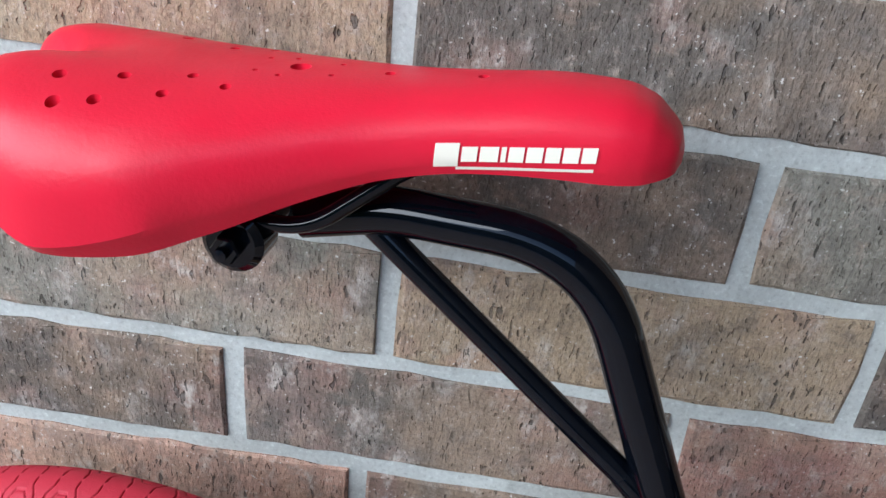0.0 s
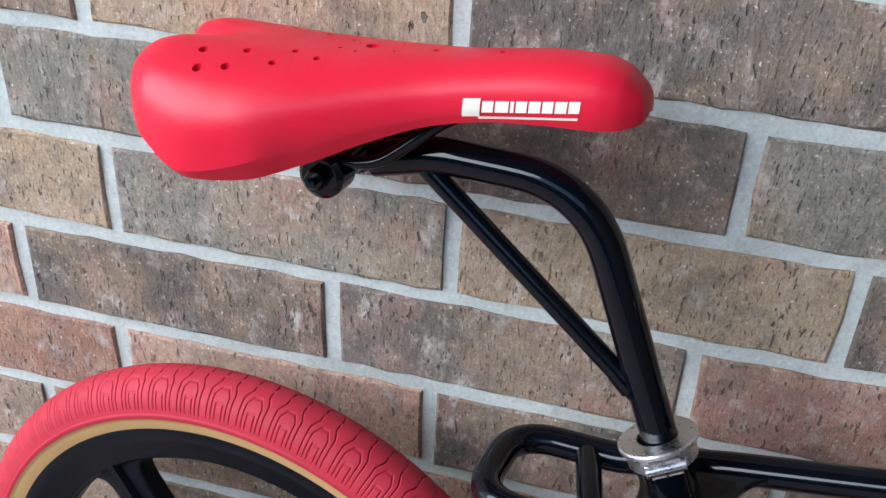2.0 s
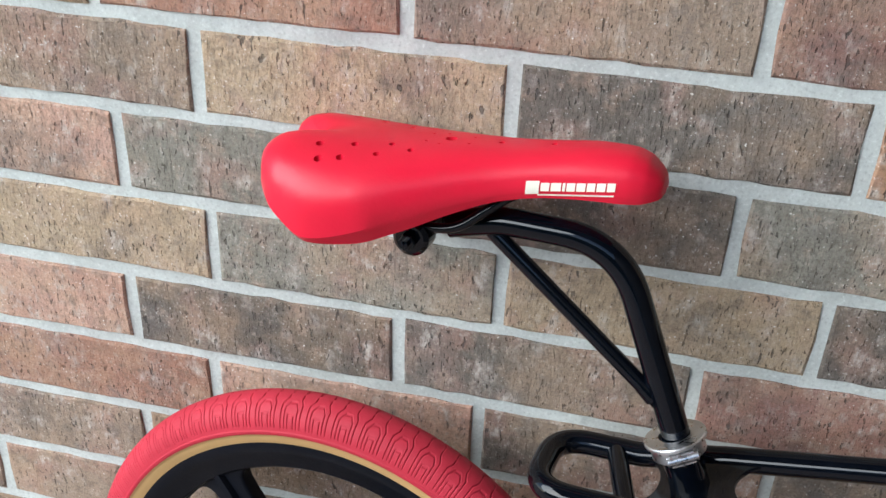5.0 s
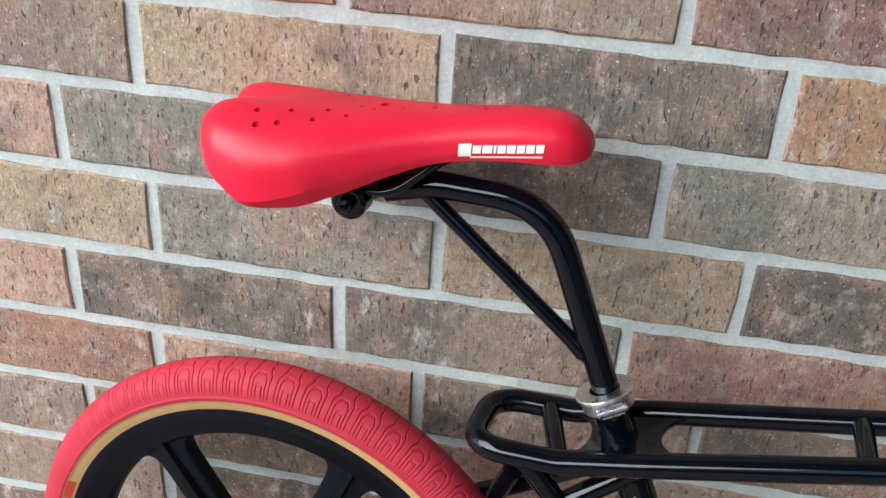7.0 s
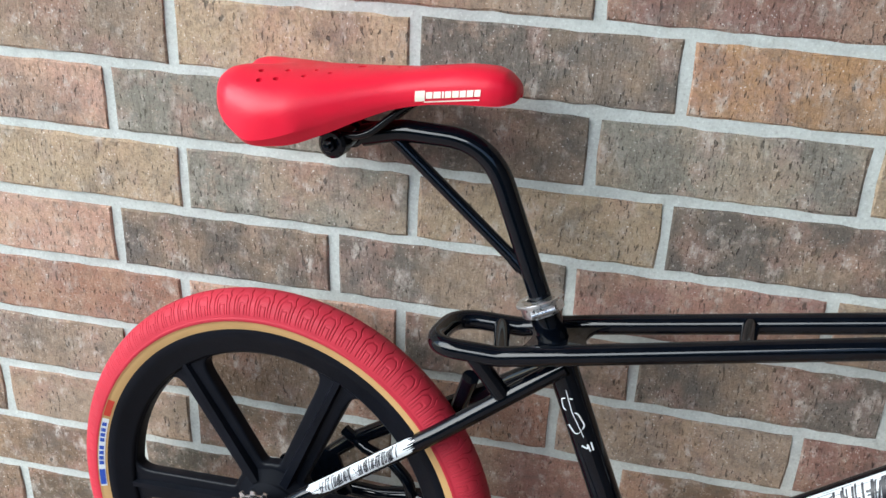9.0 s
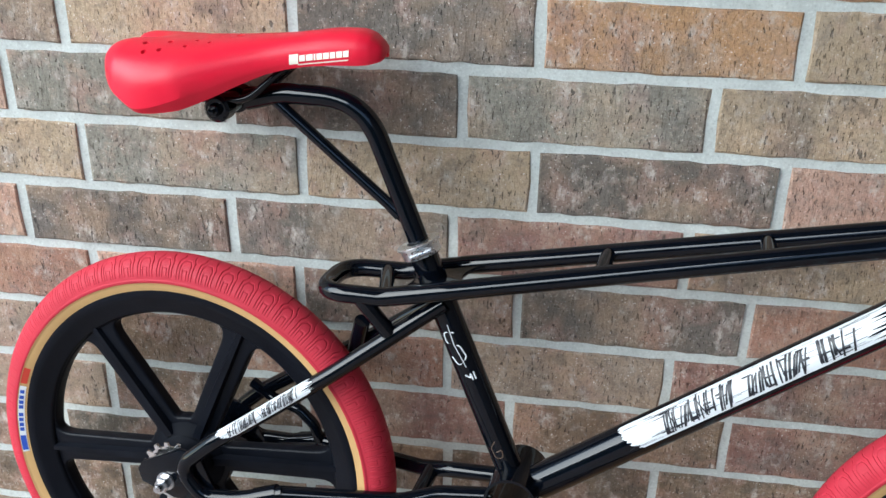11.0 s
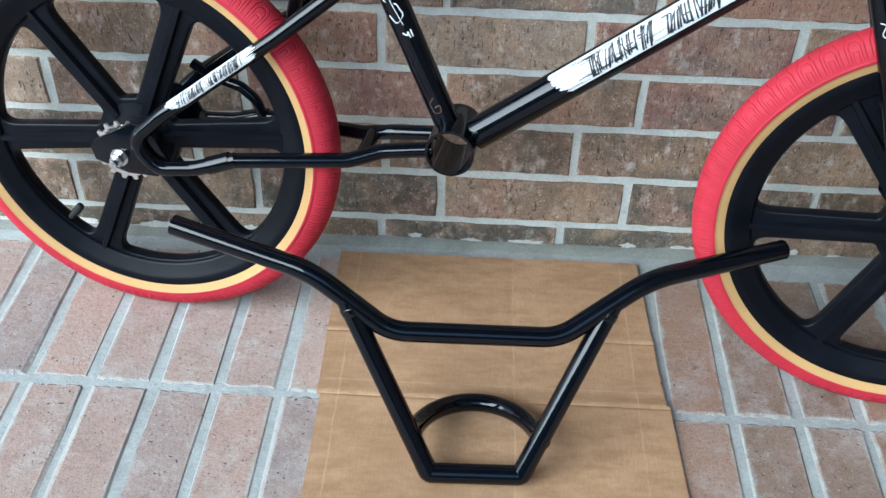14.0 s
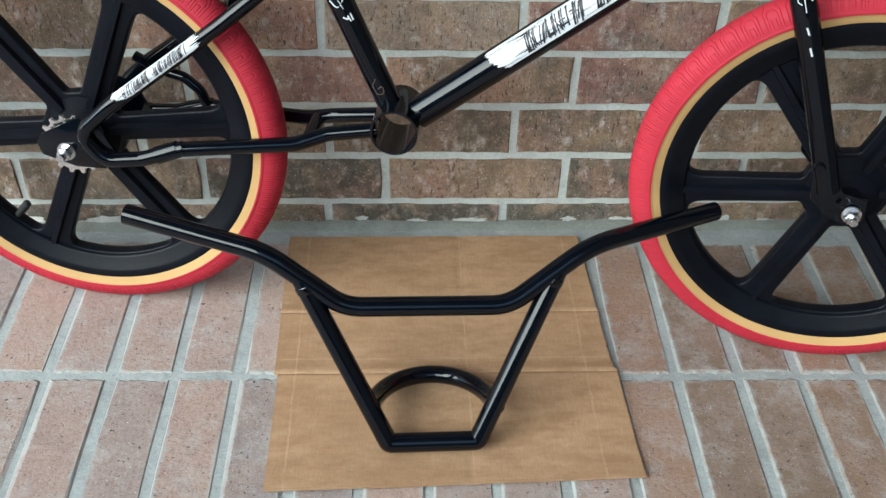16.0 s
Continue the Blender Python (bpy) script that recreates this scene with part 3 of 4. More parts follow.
def on_saddle(x0, x1, za, zb, lift=0.0005):
    """A thin printed patch on the side of the nose. za, zb: heights at its two ends below and above."""
    nx, nz = max(2, int((x1 - x0) / 0.003) + 1), 4
    verts, faces = [], []
    for i in range(nx + 1):
        x = x0 + (x1 - x0) * i / nx
        rise = 0.165 * (x - 0.133)
        for j in range(nz + 1):
            z = za + (zb - za) * j / nz + rise
            verts.append((x, -(surface_y(x, z) + lift), z))
    for i in range(nx):
        for j in range(nz):
            a = i * (nz + 1) + j
            faces.append((a, a + nz + 1, a + nz + 2, a + 1))
    return verts, faces


# plain blocks and a line stand for the print
blocks = [(0.1365, 0.1452, 0.7084, 0.7178)]
xa = 0.1462
for wd in (0.0056, 0.0066, 0.0018, 0.0054, 0.0057, 0.0052, 0.0056, 0.0052):
    blocks.append((xa, xa + wd, 0.7106, 0.7164))
    xa += wd + 0.0009
for x0, x1, z0, z1 in blocks:
    part("printed_block", mesh_of("printed_block", *on_saddle(x0, x1, z0, z1), M_CREAM), saddle, "cream printed block")
part("printed_line", mesh_of("printed_line", *on_saddle(0.1445, 0.1932, 0.7070, 0.7083), M_CREAM), saddle, "cream printed underline")
# rails and clamp of the saddle
for s in (-1, 1):
    pts = [(0.146, 0.011 * s, 0.7130), (0.122, 0.018 * s, 0.6990), (0.088, 0.022 * s, 0.6690), (0.020, 0.022 * s, 0.6650), (-0.030, 0.030 * s, 0.6860)]
    part("saddle_rail", mesh_of("saddle_rail", *tube(rounded(pts, [0.03, 0.04, 0.06, 0.03]), 0.0036, 12), M_BLACK), saddle, "black steel saddle rail")
part("saddle_clamp", mesh_of("saddle_clamp", *merged(
    lathe([(0.0, -0.030), (0.0105, -0.030), (0.0135, -0.0275), (0.0135, -0.013), (0.0105, -0.0125), (0.0105, 0.0125), (0.0135, 0.013), (0.0135, 0.0275), (0.0105, 0.030), (0.0, 0.030)], (0.0585, 0, 0.6590), n=28, closed=False)), M_BLACK), saddle, "round black serrated saddle clamp")
part("clamp_nut", mesh_of("clamp_nut", *merged(
    lathe([(0.0, -0.0365), (0.0055, -0.0365), (0.0063, -0.0355), (0.0063, -0.030)], (0.0585, 0, 0.6590), n=6, closed=False),
    lathe([(0.0, -0.041), (0.0028, -0.0405), (0.0028, -0.036)], (0.0585, 0, 0.6590), n=12, closed=False)), M_BLACK, 30), saddle, "dark steel clamp nut")

# ---- wheels ----


def tread_depth(u, h):
    """Groove depth, 0 to 1: u along the tyre in motifs, h from the crown (0) to the shoulder (1)."""
    du = abs((u % 1.0) - 0.5)
    lines = []
    if h > 0.62:
        lines.append(abs(du - 0.11))
    if 0.57 < h <= 0.66 and du < 0.12:
        lines.append(abs(h - 0.62) * 0.9)
    if h > 0.46:
        lines.append(abs(du - 0.235))
    elif h > 0.30:
        lines.append(abs(du - (0.11 + 0.125 * (h - 0.30) / 0.16)))
    if 0.26 < h <= 0.34 and du < 0.12:
        lines.append(abs(h - 0.30) * 0.9)
    if h > 0.36:
        lines.append(abs(du - 0.375))
    elif h > 0.18:
        lines.append(abs(du - (0.25 + 0.125 * (h - 0.18) / 0.18)))
    elif h > 0.04:
        lines.append(abs(du - 0.25))
    d = min(lines) if lines else 1.0
    return max(0.0, 1.0 - d / 0.017)


def tyre_mesh():
    """Tread with grooves, red shoulder ribs and a tan band down to the rim, as one ring."""
    nu, nv, motifs = 4464, 76, 62
    half = 0.0228
    sect = []
    for j in range(nv + 1):
        f = -1 + 2 * j / nv
        a = f * radians(88)
        sect.append((0.2205 + 0.0240 * math.cos(a) ** 0.9, half * math.sin(a), abs(f)))
    side = [(0.2208, 0.0230), (0.2202, 0.0240), (0.2196, 0.0231), (0.2190, 0.0240), (0.2184, 0.0232), (0.2176, 0.0236), (0.2172, 0.0228), (0.2140, 0.0222), (0.2090, 0.0198), (0.2050, 0.0180)]
    prof = [(r, -h) for r, h in side[::-1]] + [(r, h) for r, h, _ in sect] + side
    flags = [None] * len(side) + [f for *_, f in sect] + [None] * len(side)
    m = len(prof)
    us = np.arange(nu) / nu
    rad = np.tile(np.array([p[0] for p in prof]), (nu, 1))
    alo = np.tile(np.array([p[1] for p in prof]), (nu, 1))
    per = nu // motifs
    table = np.zeros((per, m))
    for i in range(per):
        for j, f in enumerate(flags):
            if f is not None and f < 0.93:
                shift = 0.5 if prof[j][1] < 0 else 0.0
                table[i, j] = tread_depth(i / per + shift, f)
    deep = 0.0017 * np.tile(table, (motifs + 1, 1))[:nu]
    mid = 0.2205
    rr = rad - deep * (rad - mid) / 0.0225 - deep * 0.25
    aa = alo * (1 - deep / 0.03)
    ang = 2 * np.pi * us[:, None]
    verts = np.stack([rr * np.cos(ang), aa, rr * np.sin(ang)], -1).reshape(-1, 3)
    i, j = np.meshgrid(np.arange(nu), np.arange(m - 1), indexing="ij")
    k = (i + 1) % nu
    faces = np.stack([i * m + j, i * m + j + 1, k * m + j + 1, k * m + j], -1).reshape(-1, 4)
    ns = len(side)
    tan = ((j < ns - 6) | (j >= m - 1 - (ns - 6))).ravel()
    me = bpy.data.meshes.new("tyre")
    me.vertices.add(len(verts))
    me.vertices.foreach_set("co", verts.ravel())
    me.loops.add(faces.size)
    me.loops.foreach_set("vertex_index", faces.ravel().astype(np.int32))
    me.polygons.add(len(faces))
    me.polygons.foreach_set("loop_start", (np.arange(len(faces)) * 4).astype(np.int32))
    me.materials.append(M_TREAD)
    me.materials.append(M_TAN)
    me.polygons.foreach_set("material_index", tan.astype(np.int32))
    me.update(calc_edges=True)
    me.shade_smooth()
    return me


def polar(r, deg):
    return (r * math.cos(radians(deg)), r * math.sin(radians(deg)))


def opening(deg):
    """The rounded gap between two spokes that point 30 degrees to either side of deg."""
    ri, ro, hw = 0.047, 0.1800, 0.0110
    pts = []
    out = []
    for s in np.linspace(-1, 1, 9):
        span = 30 - math.degrees(math.asin((hw + 0.004) / ro))
        out.append(polar(ro, deg + s * span))
    inn = []
    for s in np.linspace(1, -1, 3):
        span = 30 - math.degrees(math.asin((hw + 0.002) / ri))
        inn.append(polar(ri, deg + s * span))
    raw = [Vector((x, 0, z)) for x, z in out + inn]
    n = len(raw)
    res = []
    for i in range(n):
        a, b, c = raw[i - 1], raw[i], raw[(i + 1) % n]
        corner = i in (0, len(out) - 1)
        low = i >= len(out) and i != len(out) + 1
        if not (corner or low):
            res.append((b.x, b.z))
            continue
        cut = 0.024 if corner else 0.007
        d1, d2 = (a - b), (c - b)
        p, q = b + d1.normalized() * min(cut, d1.length * 0.9), b + d2.normalized() * min(cut, d2.length * 0.9)
        for s in range(6):
            f = s / 5
            w = (1 - f) ** 2 * p + 2 * f * (1 - f) * b + f ** 2 * q
            res.append((w.x, w.z))
    return res


WHEEL_TURN = 7.5


def mag_mesh():
    disc = [polar(0.196, 360 * i / 96) for i in range(96)]
    holes = [opening(WHEEL_TURN + 30 + 60 * k) for k in range(6)]
    return flat_cut("mag_wheel", [disc] + holes, 0, 0.016, 0.003, M_MAG, 2)


TYRE = tyre_mesh()
MAG = mag_mesh()
RIM = mesh_of("rim", *lathe([(0.1785, -0.010), (0.1815, -0.0130), (0.1940, -0.0145), (0.1970, -0.0178), (0.2075, -0.0192), (0.2100, -0.0180), (0.2100, 0.0180), (0.2075, 0.0192), (0.1970, 0.0178), (0.1940, 0.0145), (0.1815, 0.0130), (0.1785, 0.010)], (0, 0, 0), n=128), M_MAG, 50)
HUB = mesh_of("hub", *lathe([(0.0, -0.040), (0.0120, -0.040), (0.0140, -0.037), (0.0155, -0.026), (0.0300, -0.0215), (0.0325, -0.0190), (0.0300, -0.0165), (0.0440, -0.0085), (0.0440, 0.0085), (0.0300, 0.0165), (0.0325, 0.0190), (0.0300, 0.0215), (0.0155, 0.026), (0.0140, 0.037), (0.0120, 0.040), (0.0, 0.040)], (0, 0, 0), n=48, closed=False), M_HUB, 40)


def spoke_rib():
    """The raised rib along the middle of a spoke, tapering to the rim, on both faces."""
    sets = []
    for s in (-1, 1):
        rows = []
        for f in np.linspace(0, 1, 7):
            r = 0.034 + f * 0.152
            h = (0.0165 - 0.004 * f) * s
            hw = 0.0045 - 0.0018 * f
            rows.append([(r, y, z) for z, y in ((-hw - 0.0025, 0.0065 * s), (-hw, h), (hw, h), (hw + 0.0025, 0.0065 * s))])
        v = [p for row in rows for p in row]
        fc = []
        for i in range(6):
            for j in range(3):
                a = i * 4 + j
                q = (a, a + 1, a + 5, a + 4)
                fc.append(q if s > 0 else q[::-1])
        fc += [(0, 1, 2, 3), (24, 25, 26, 27)]
        sets.append((v, fc))
    return mesh_of("spoke_rib", *merged(*sets), M_MAG, 30)


RIB = spoke_rib()


def wheel(name, x, z, label, turn):
    w = part(name, MAG, bike, label)
    w.location, w.rotation_euler = (x, 0, z), (0, radians(turn), 0)
    part("tyre", TYRE, w, "red tyre with grooved tread and tan sidewall")
    part("rim", RIM, w)
    part("hub", HUB, w)
    for k in range(6):
        part("spoke_rib", RIB, w).rotation_euler = (0, -radians(WHEEL_TURN + 60 * k), 0)
    return w


rear = wheel("rear_wheel", AX, AZ, "black six-spoke moulded wheel with red tyre", 0)
front = wheel("front_wheel", FX, FZ, "black six-spoke moulded front wheel with red tyre", 0)
# valve
vdir = Vector((-0.1140, 0, -0.1340)).normalized()
part("valve", mesh_of("valve", *tube([vdir * 0.180, vdir * 0.166, vdir * 0.1655, vdir * 0.152, vdir * 0.150], [0.0042, 0.0042, 0.0052, 0.0050, 0.0030], 14), M_RUBBER), rear, "black capped valve")


def band(r0, r1, y0, y1, d0, d1):
    n = max(3, int(abs(d1 - d0)))
    v, f = [], []
    for i in range(n + 1):
        d = d0 + (d1 - d0) * i / n
        for r, y in ((r0, y0), (r1, y1)):
            x, z = polar(r, d)
            v.append((x, y, z))
    for i in range(n):
        f.append((2 * i, 2 * i + 1, 2 * i + 3, 2 * i + 2))
    return v, f


part("tyre_label", mesh_of("tyre_label", *band(0.2098, 0.2165, -0.0204, -0.0234, 157, 163), M_REDPRINT), rear, "red printed tyre label")
part("tyre_label", mesh_of("tyre_label", *band(0.2098, 0.2165, -0.0204, -0.0234, 164, 188), M_DECAL), rear, "white and blue printed tyre label")
blue = [band(0.2110, 0.2155, -0.0212, -0.0233, d, d + 1.3) for d in (165.5, 167.6, 169.4, 171.2, 174.0, 175.8, 177.6, 179.3)] + [band(0.2104, 0.2160, -0.0210, -0.0236, 182.2, 187.4)]
part("label_print", mesh_of("label_print", *merged(*blue), M_BLUE), rear, "blue bars of print on the tyre label")


def hexnut(name, c, parent, out=-1):
    nut = lathe([(0.0, 0.011 * out), (0.0070, 0.011 * out), (0.0084, 0.0095 * out), (0.0084, 0.0)], c, n=6, closed=False)
    washer = lathe([(0.0, 0.0015 * out), (0.0105, 0.0015 * out), (0.0108, 0.0), (0.0, -0.001 * out)], c, n=28, closed=False)
    axle = lathe([(0.0, 0.019 * out), (0.0042, 0.0188 * out), (0.0047, 0.018 * out), (0.0047, 0.0)], c, n=14, closed=False)
    return part(name, mesh_of(name, *merged(nut, washer, axle), M_ZINC, 25), parent, "zinc axle nut and washer")


for s in (-1, 1):
    hexnut("axle_nut", (AX, 0.0612 * s, AZ), bike, s)
    hexnut("axle_nut", (FX, 0.0580 * s, FZ), bike, s)
# sprocket behind the dropout
teeth = []
for k in range(16):
    for da, r in ((0, 0.0290), (5.5, 0.0290), (8.5, 0.0335), (13.5, 0.0335), (17, 0.0290)):
        teeth.append(polar(r, 22.5 * k + da))
sp_me = flat_cut("sprocket", [teeth, [polar(0.012, -10 * i) for i in range(36)]], -0.0430, 0.0035, 0.0006, M_STEEL)
sp_me.transform(Matrix.Scale(1.12, 4))
part("sprocket", sp_me, bike, "small chrome sixteen-tooth sprocket").location = (AX, 0.005, AZ)

# fork
for s in (-1, 1):
    leg = [(0.777, 0.040 * s, 0.5080), (0.796, 0.0470 * s, 0.4600), (0.857, 0.0500 * s, 0.2900), (0.865, 0.0515 * s, 0.2660)]
    pipe("fork_leg", rounded(leg, [0.1, 0.2]), 0.0132, n=22)
    fd = [(0.844, 0.290), (0.864, 0.294), (0.880, 0.266), (0.907, 0.260), (0.909, 0.236), (0.891, 0.228), (0.868, 0.236), (0.849, 0.256)]
    hole = [(0.878 + 0.0042 * math.cos(-a * 0.6283), 0.2570 + 0.0042 * math.sin(-a * 0.6283)) for a in range(10)]
    part("fork_dropout", flat_cut("fork_dropout", [fd, hole], 0.0530 * s, 0.006, 0.0012, M_BLACK), bike, "black fork end plate")
pipe("fork_crown", rounded([(0.777, -0.040, 0.5080), (0.771, -0.034, 0.5260), (0.771, 0.034, 0.5260), (0.777, 0.040, 0.5080)], 0.012), 0.0135)
part("fork_bolt", mesh_of("fork_bolt", *lathe([(0.0, -0.066), (0.0045, -0.066), (0.0060, -0.0635), (0.0060, -0.055)], (0.8475, 0, 0.2985), n=14, closed=False), M_BLACK), bike)


# the front end stands turned a little away from the wall
STEER = Matrix.Translation(ht_mid) @ Matrix.Rotation(radians(-6), 4, HT_DIR) @ Matrix.Translation(-ht_mid)
for ob in bike.children:
    if ob.name.startswith(("fork_", "front_wheel")) or (ob.name.startswith("axle_nut") and ob.data.vertices[0].co.x > 0.5):
        ob.matrix_basis = STEER @ ob.matrix_basis


# ---- decals wrapped on tubes ----
def wrap(foot, top, radius, cells, facing=-90.0, lift=0.0004):
    """Patches on a pipe from foot to top; each cell: along0, along1 (metres) and two angles (degrees) from its near side."""
    axis = (top - foot).normalized()
    near = Vector((0, -1, 0))
    up = near.cross(axis).normalized()
    if up.z < 0:
        up = -up
    sets = []
    for a0, a1, d0, d1, skew in cells:
        v, f = [], []
        for i in range(7):
            d = radians(d0 + (d1 - d0) * i / 6)
            rim = (near * math.cos(d) + up * math.sin(d)) * (radius + lift)
            sh = skew * (i / 6)
            v += [foot + axis * (a0 + sh) + rim, foot + axis * (a1 + sh) + rim]
        for i in range(6):
            f.append((2 * i, 2 * i + 1, 2 * i + 3, 2 * i + 2))
        sets.append((v, f))
    return merged(*sets)


rng = random.Random(4)


def brush_patch(foot, top, radius, a0, a1, low, high, tail):
    """A white brushed field on a pipe, its near end rounded and its far end ragged."""
    axis = (top - foot).normalized()
    near = Vector((0, -1, 0))
    up = near.cross(axis).normalized()
    up = up if up.z > 0 else -up
    rows, cols = 26, 12
    v, f = [], []
    for i in range(rows + 1):
        g = i / rows
        d = radians(low + (high - low) * g)
        rim = (near * math.cos(d) + up * math.sin(d)) * (radius + 0.0004)
        b0 = a0 + (2 * g - 1) ** 2 * 0.008 + 0.016 * (1 - g) + 0.006 * rng.random()
        b1 = a1 - tail * rng.random() - 0.3 * tail * (1 - g)
        for j in range(cols + 1):
            v.append(foot + axis * (b0 + (b1 - b0) * j / cols) + rim)
    for i in range(rows):
        for j in range(cols):
            a = i * (cols + 1) + j
            f.append((a, a + 1, a + cols + 2, a + cols + 1))
    return v, f


def bar_letters(a0, a1, low, high, count):
    """Thin slanted strokes that stand for hand-drawn lettering."""
    cells = []
    step = (a1 - a0) / count
    for i in range(count):
        a = a0 + step * i + rng.uniform(-0.1, 0.1) * step
        lean = rng.uniform(0.25, 0.6) * step
        hi = high + rng.uniform(-14, 4)
        for dx in (0.0, 0.22, 0.45, 0.62, 0.80):
            if rng.random() < 0.8:
                cells.append((a + dx * step, a + (dx + rng.uniform(0.10, 0.17)) * step, low + rng.uniform(-3, 12), hi + rng.uniform(-10, 3), lean))
        for _ in range(2):
            mid = rng.uniform(low, high - 8)
            cells.append((a + 0.1 * step, a + step * rng.uniform(0.5, 0.8), mid, mid + rng.uniform(3, 7), 0.0))
        cells.append((a + 0.1 * step, a + 0.2 * step, low + 5, hi - 5, step * rng.uniform(-0.5, 0.9)))
    return cells


def streaks(a0, a1, low, high, count):
    """Dry-brush scratches along the white field."""
    out = []
    for _ in range(count):
        a, d = rng.uniform(a0, a1), rng.uniform(low, high)
        out.append((a, a + rng.uniform(0.01, 0.03), d, d + rng.uniform(0.8, 1.8), 0.0))
    return out


dt_patch = part("decal", mesh_of("decal", *brush_patch(dt_foot, dt_top, 0.0185, 0.099, 0.400, -16, 74, 0.040), M_DECAL), down_tube, "white brushed decal with black hand-drawn strokes")
part("decal_lettering", mesh_of("decal_lettering", *wrap(dt_foot, dt_top, 0.0185, bar_letters(0.150, 0.222, -10, 62, 5) + bar_letters(0.238, 0.342, -10, 62, 6) + streaks(0.105, 0.15, -10, 66, 16) + streaks(0.15, 0.36, -12, 68, 40), lift=0.0008), M_INK), dt_patch, "black strokes of lettering")["kind"] = "stuff"
near_stay = [o for o in bike.children if o.name.startswith("seat_stay")][0]
s_a, s_b = Vector((0.060, -0.063, 0.3085)), Vector((0.185, -0.037, 0.4000))
st_patch = part("decal", mesh_of("decal", *brush_patch(s_a, s_b, 0.0088, 0.004, 0.142, -28, 72, 0.018), M_DECAL), near_stay, "white brushed decal with black hand-drawn strokes")
part("decal_lettering", mesh_of("decal_lettering", *wrap(s_a, s_b, 0.0088, bar_letters(0.026, 0.062, -20, 60, 5) + bar_letters(0.070, 0.115, -20, 60, 6) + streaks(0.01, 0.11, -22, 64, 24), lift=0.0008), M_INK), st_patch, "black strokes of lettering")["kind"] = "stuff"


def scribble(foot, top, radius, pts, width, lift=0.0006):
    """A thin pen line on a pipe, through (along, angle) points."""
    axis = (top - foot).normalized()
    near = Vector((0, -1, 0))
    up = near.cross(axis).normalized()
    if up.x < 0:
        up = -up
    out = []
    for a, d in pts:
        d = radians(d)
        out.append(foot + axis * a + (near * math.cos(d) + up * math.sin(d)) * (radius + lift * 0.2))
    return tube(rounded(out, 0.004, 4), width, 6)


part("mark", mesh_of("mark", *merged(
    scribble(st_foot, st_top, 0.0143, [(0.158, 18), (0.162, -25), (0.150, -30), (0.143, 20), (0.130, 30), (0.122, -12), (0.134, -30)], 0.0008),
    scribble(st_foot, st_top, 0.0143, [(0.168, 5), (0.146, 0), (0.120, 12)], 0.0005),
    scribble(st_foot, st_top, 0.0143, [(0.112, -5), (0.107, 15), (0.113, 18), (0.105, 20)], 0.0009),
    scribble(st_foot, st_top, 0.0143, [(0.113, 32), (0.105, 32)], 0.0009)), M_DECAL), seat_tube, "white pen strokes on the seat tube")
part("mark", mesh_of("mark", *merged(
    scribble(st_foot, st_top, 0.0143, [(0.034, 5), (0.028, -22), (0.016, -18), (0.014, 15), (0.024, 20), (0.022, -5)], 0.0006)), M_GOLD), seat_tube, "faint copper pen curl near the bottom bracket")
fk_foot, fk_top = Vector((0.857, -0.050, 0.2900)), Vector((0.796, -0.047, 0.4600))
near_leg = [o for o in bike.children if o.name.startswith("fork_leg")][0]
part("mark", mesh_of("mark", *merged(
    scribble(fk_foot, fk_top, 0.0132, [(0.212, -34), (0.210, -8), (0.200, -32), (0.196, -10)], 0.0005),
    scribble(fk_foot, fk_top, 0.0132, [(0.216, 30), (0.206, 4), (0.198, 34)], 0.0005),
    scribble(fk_foot, fk_top, 0.0132, [(0.222, -6), (0.206, 0), (0.188, 2)], 0.0006),
    scribble(fk_foot, fk_top, 0.0132, [(0.172, -4), (0.164, 2)], 0.0011),
    scribble(fk_foot, fk_top, 0.0132, [(0.150, -2), (0.141, 1)], 0.0011)), M_DECAL), near_leg, "white pen strokes on the fork leg")

# ---- loose handlebar standing on the cardboard ----
bars = tagged(new("handlebar"), "loose black freestyle handlebar with a welded loop standing on cardboard", "handlebar")
off = Vector((0.13, -0.405, 0.0))
bars.location = off


def bar_pipe(name, pts, r=0.0111, label="", **kw):
    return pipe(name, [Vector(p) - off for p in pts], r, M_BLACK, bars, label, **kw)


main = [(-0.2000, -0.2850, 0.2465), (-0.0500, -0.3270, 0.2275), (0.0340, -0.3500, 0.1680), (0.2140, -0.3440, 0.1640), (0.3050, -0.3050, 0.2170), (0.4640, -0.2290, 0.2040)]
main_line = rounded(main, [0.10, 0.06, 0.06, 0.10], 10)
bar_pipe("main_bar", main_line, 0.0111, "bent black main bar with open ends", n=24, wall_t=0.002)
fine_line = [p.lerp(q, f / 8) for p, q in zip(main_line, main_line[1:]) for f in range(8)]
UPRIGHTS = []
for top, foot in (((-0.0120, -0.3380, 0.2000), (0.0810, -0.4165, 0.0178)), ((0.2670, -0.3200, 0.1945), (0.1820, -0.4140, 0.0178))):
    near_top = Vector(top)
    meet = min(fine_line, key=lambda p: (p - near_top).length)
    run = Vector(foot) - meet
    UPRIGHTS.append((meet, Vector(foot)))
    bar_pipe("upright", [meet + run * 0.012, Vector(foot) - run * 0.05])
corner_a, corner_b = Vector((0.0810, -0.4165, 0.0178)), Vector((0.1820, -0.4140, 0.0178))
rise_a, rise_b = UPRIGHTS[0][0] - corner_a, UPRIGHTS[1][0] - corner_b
bar_pipe("clamp_bar", rounded([corner_a + rise_a * 0.06, corner_a, corner_b, corner_b + rise_b * 0.06], 0.006, 5), 0.0113)
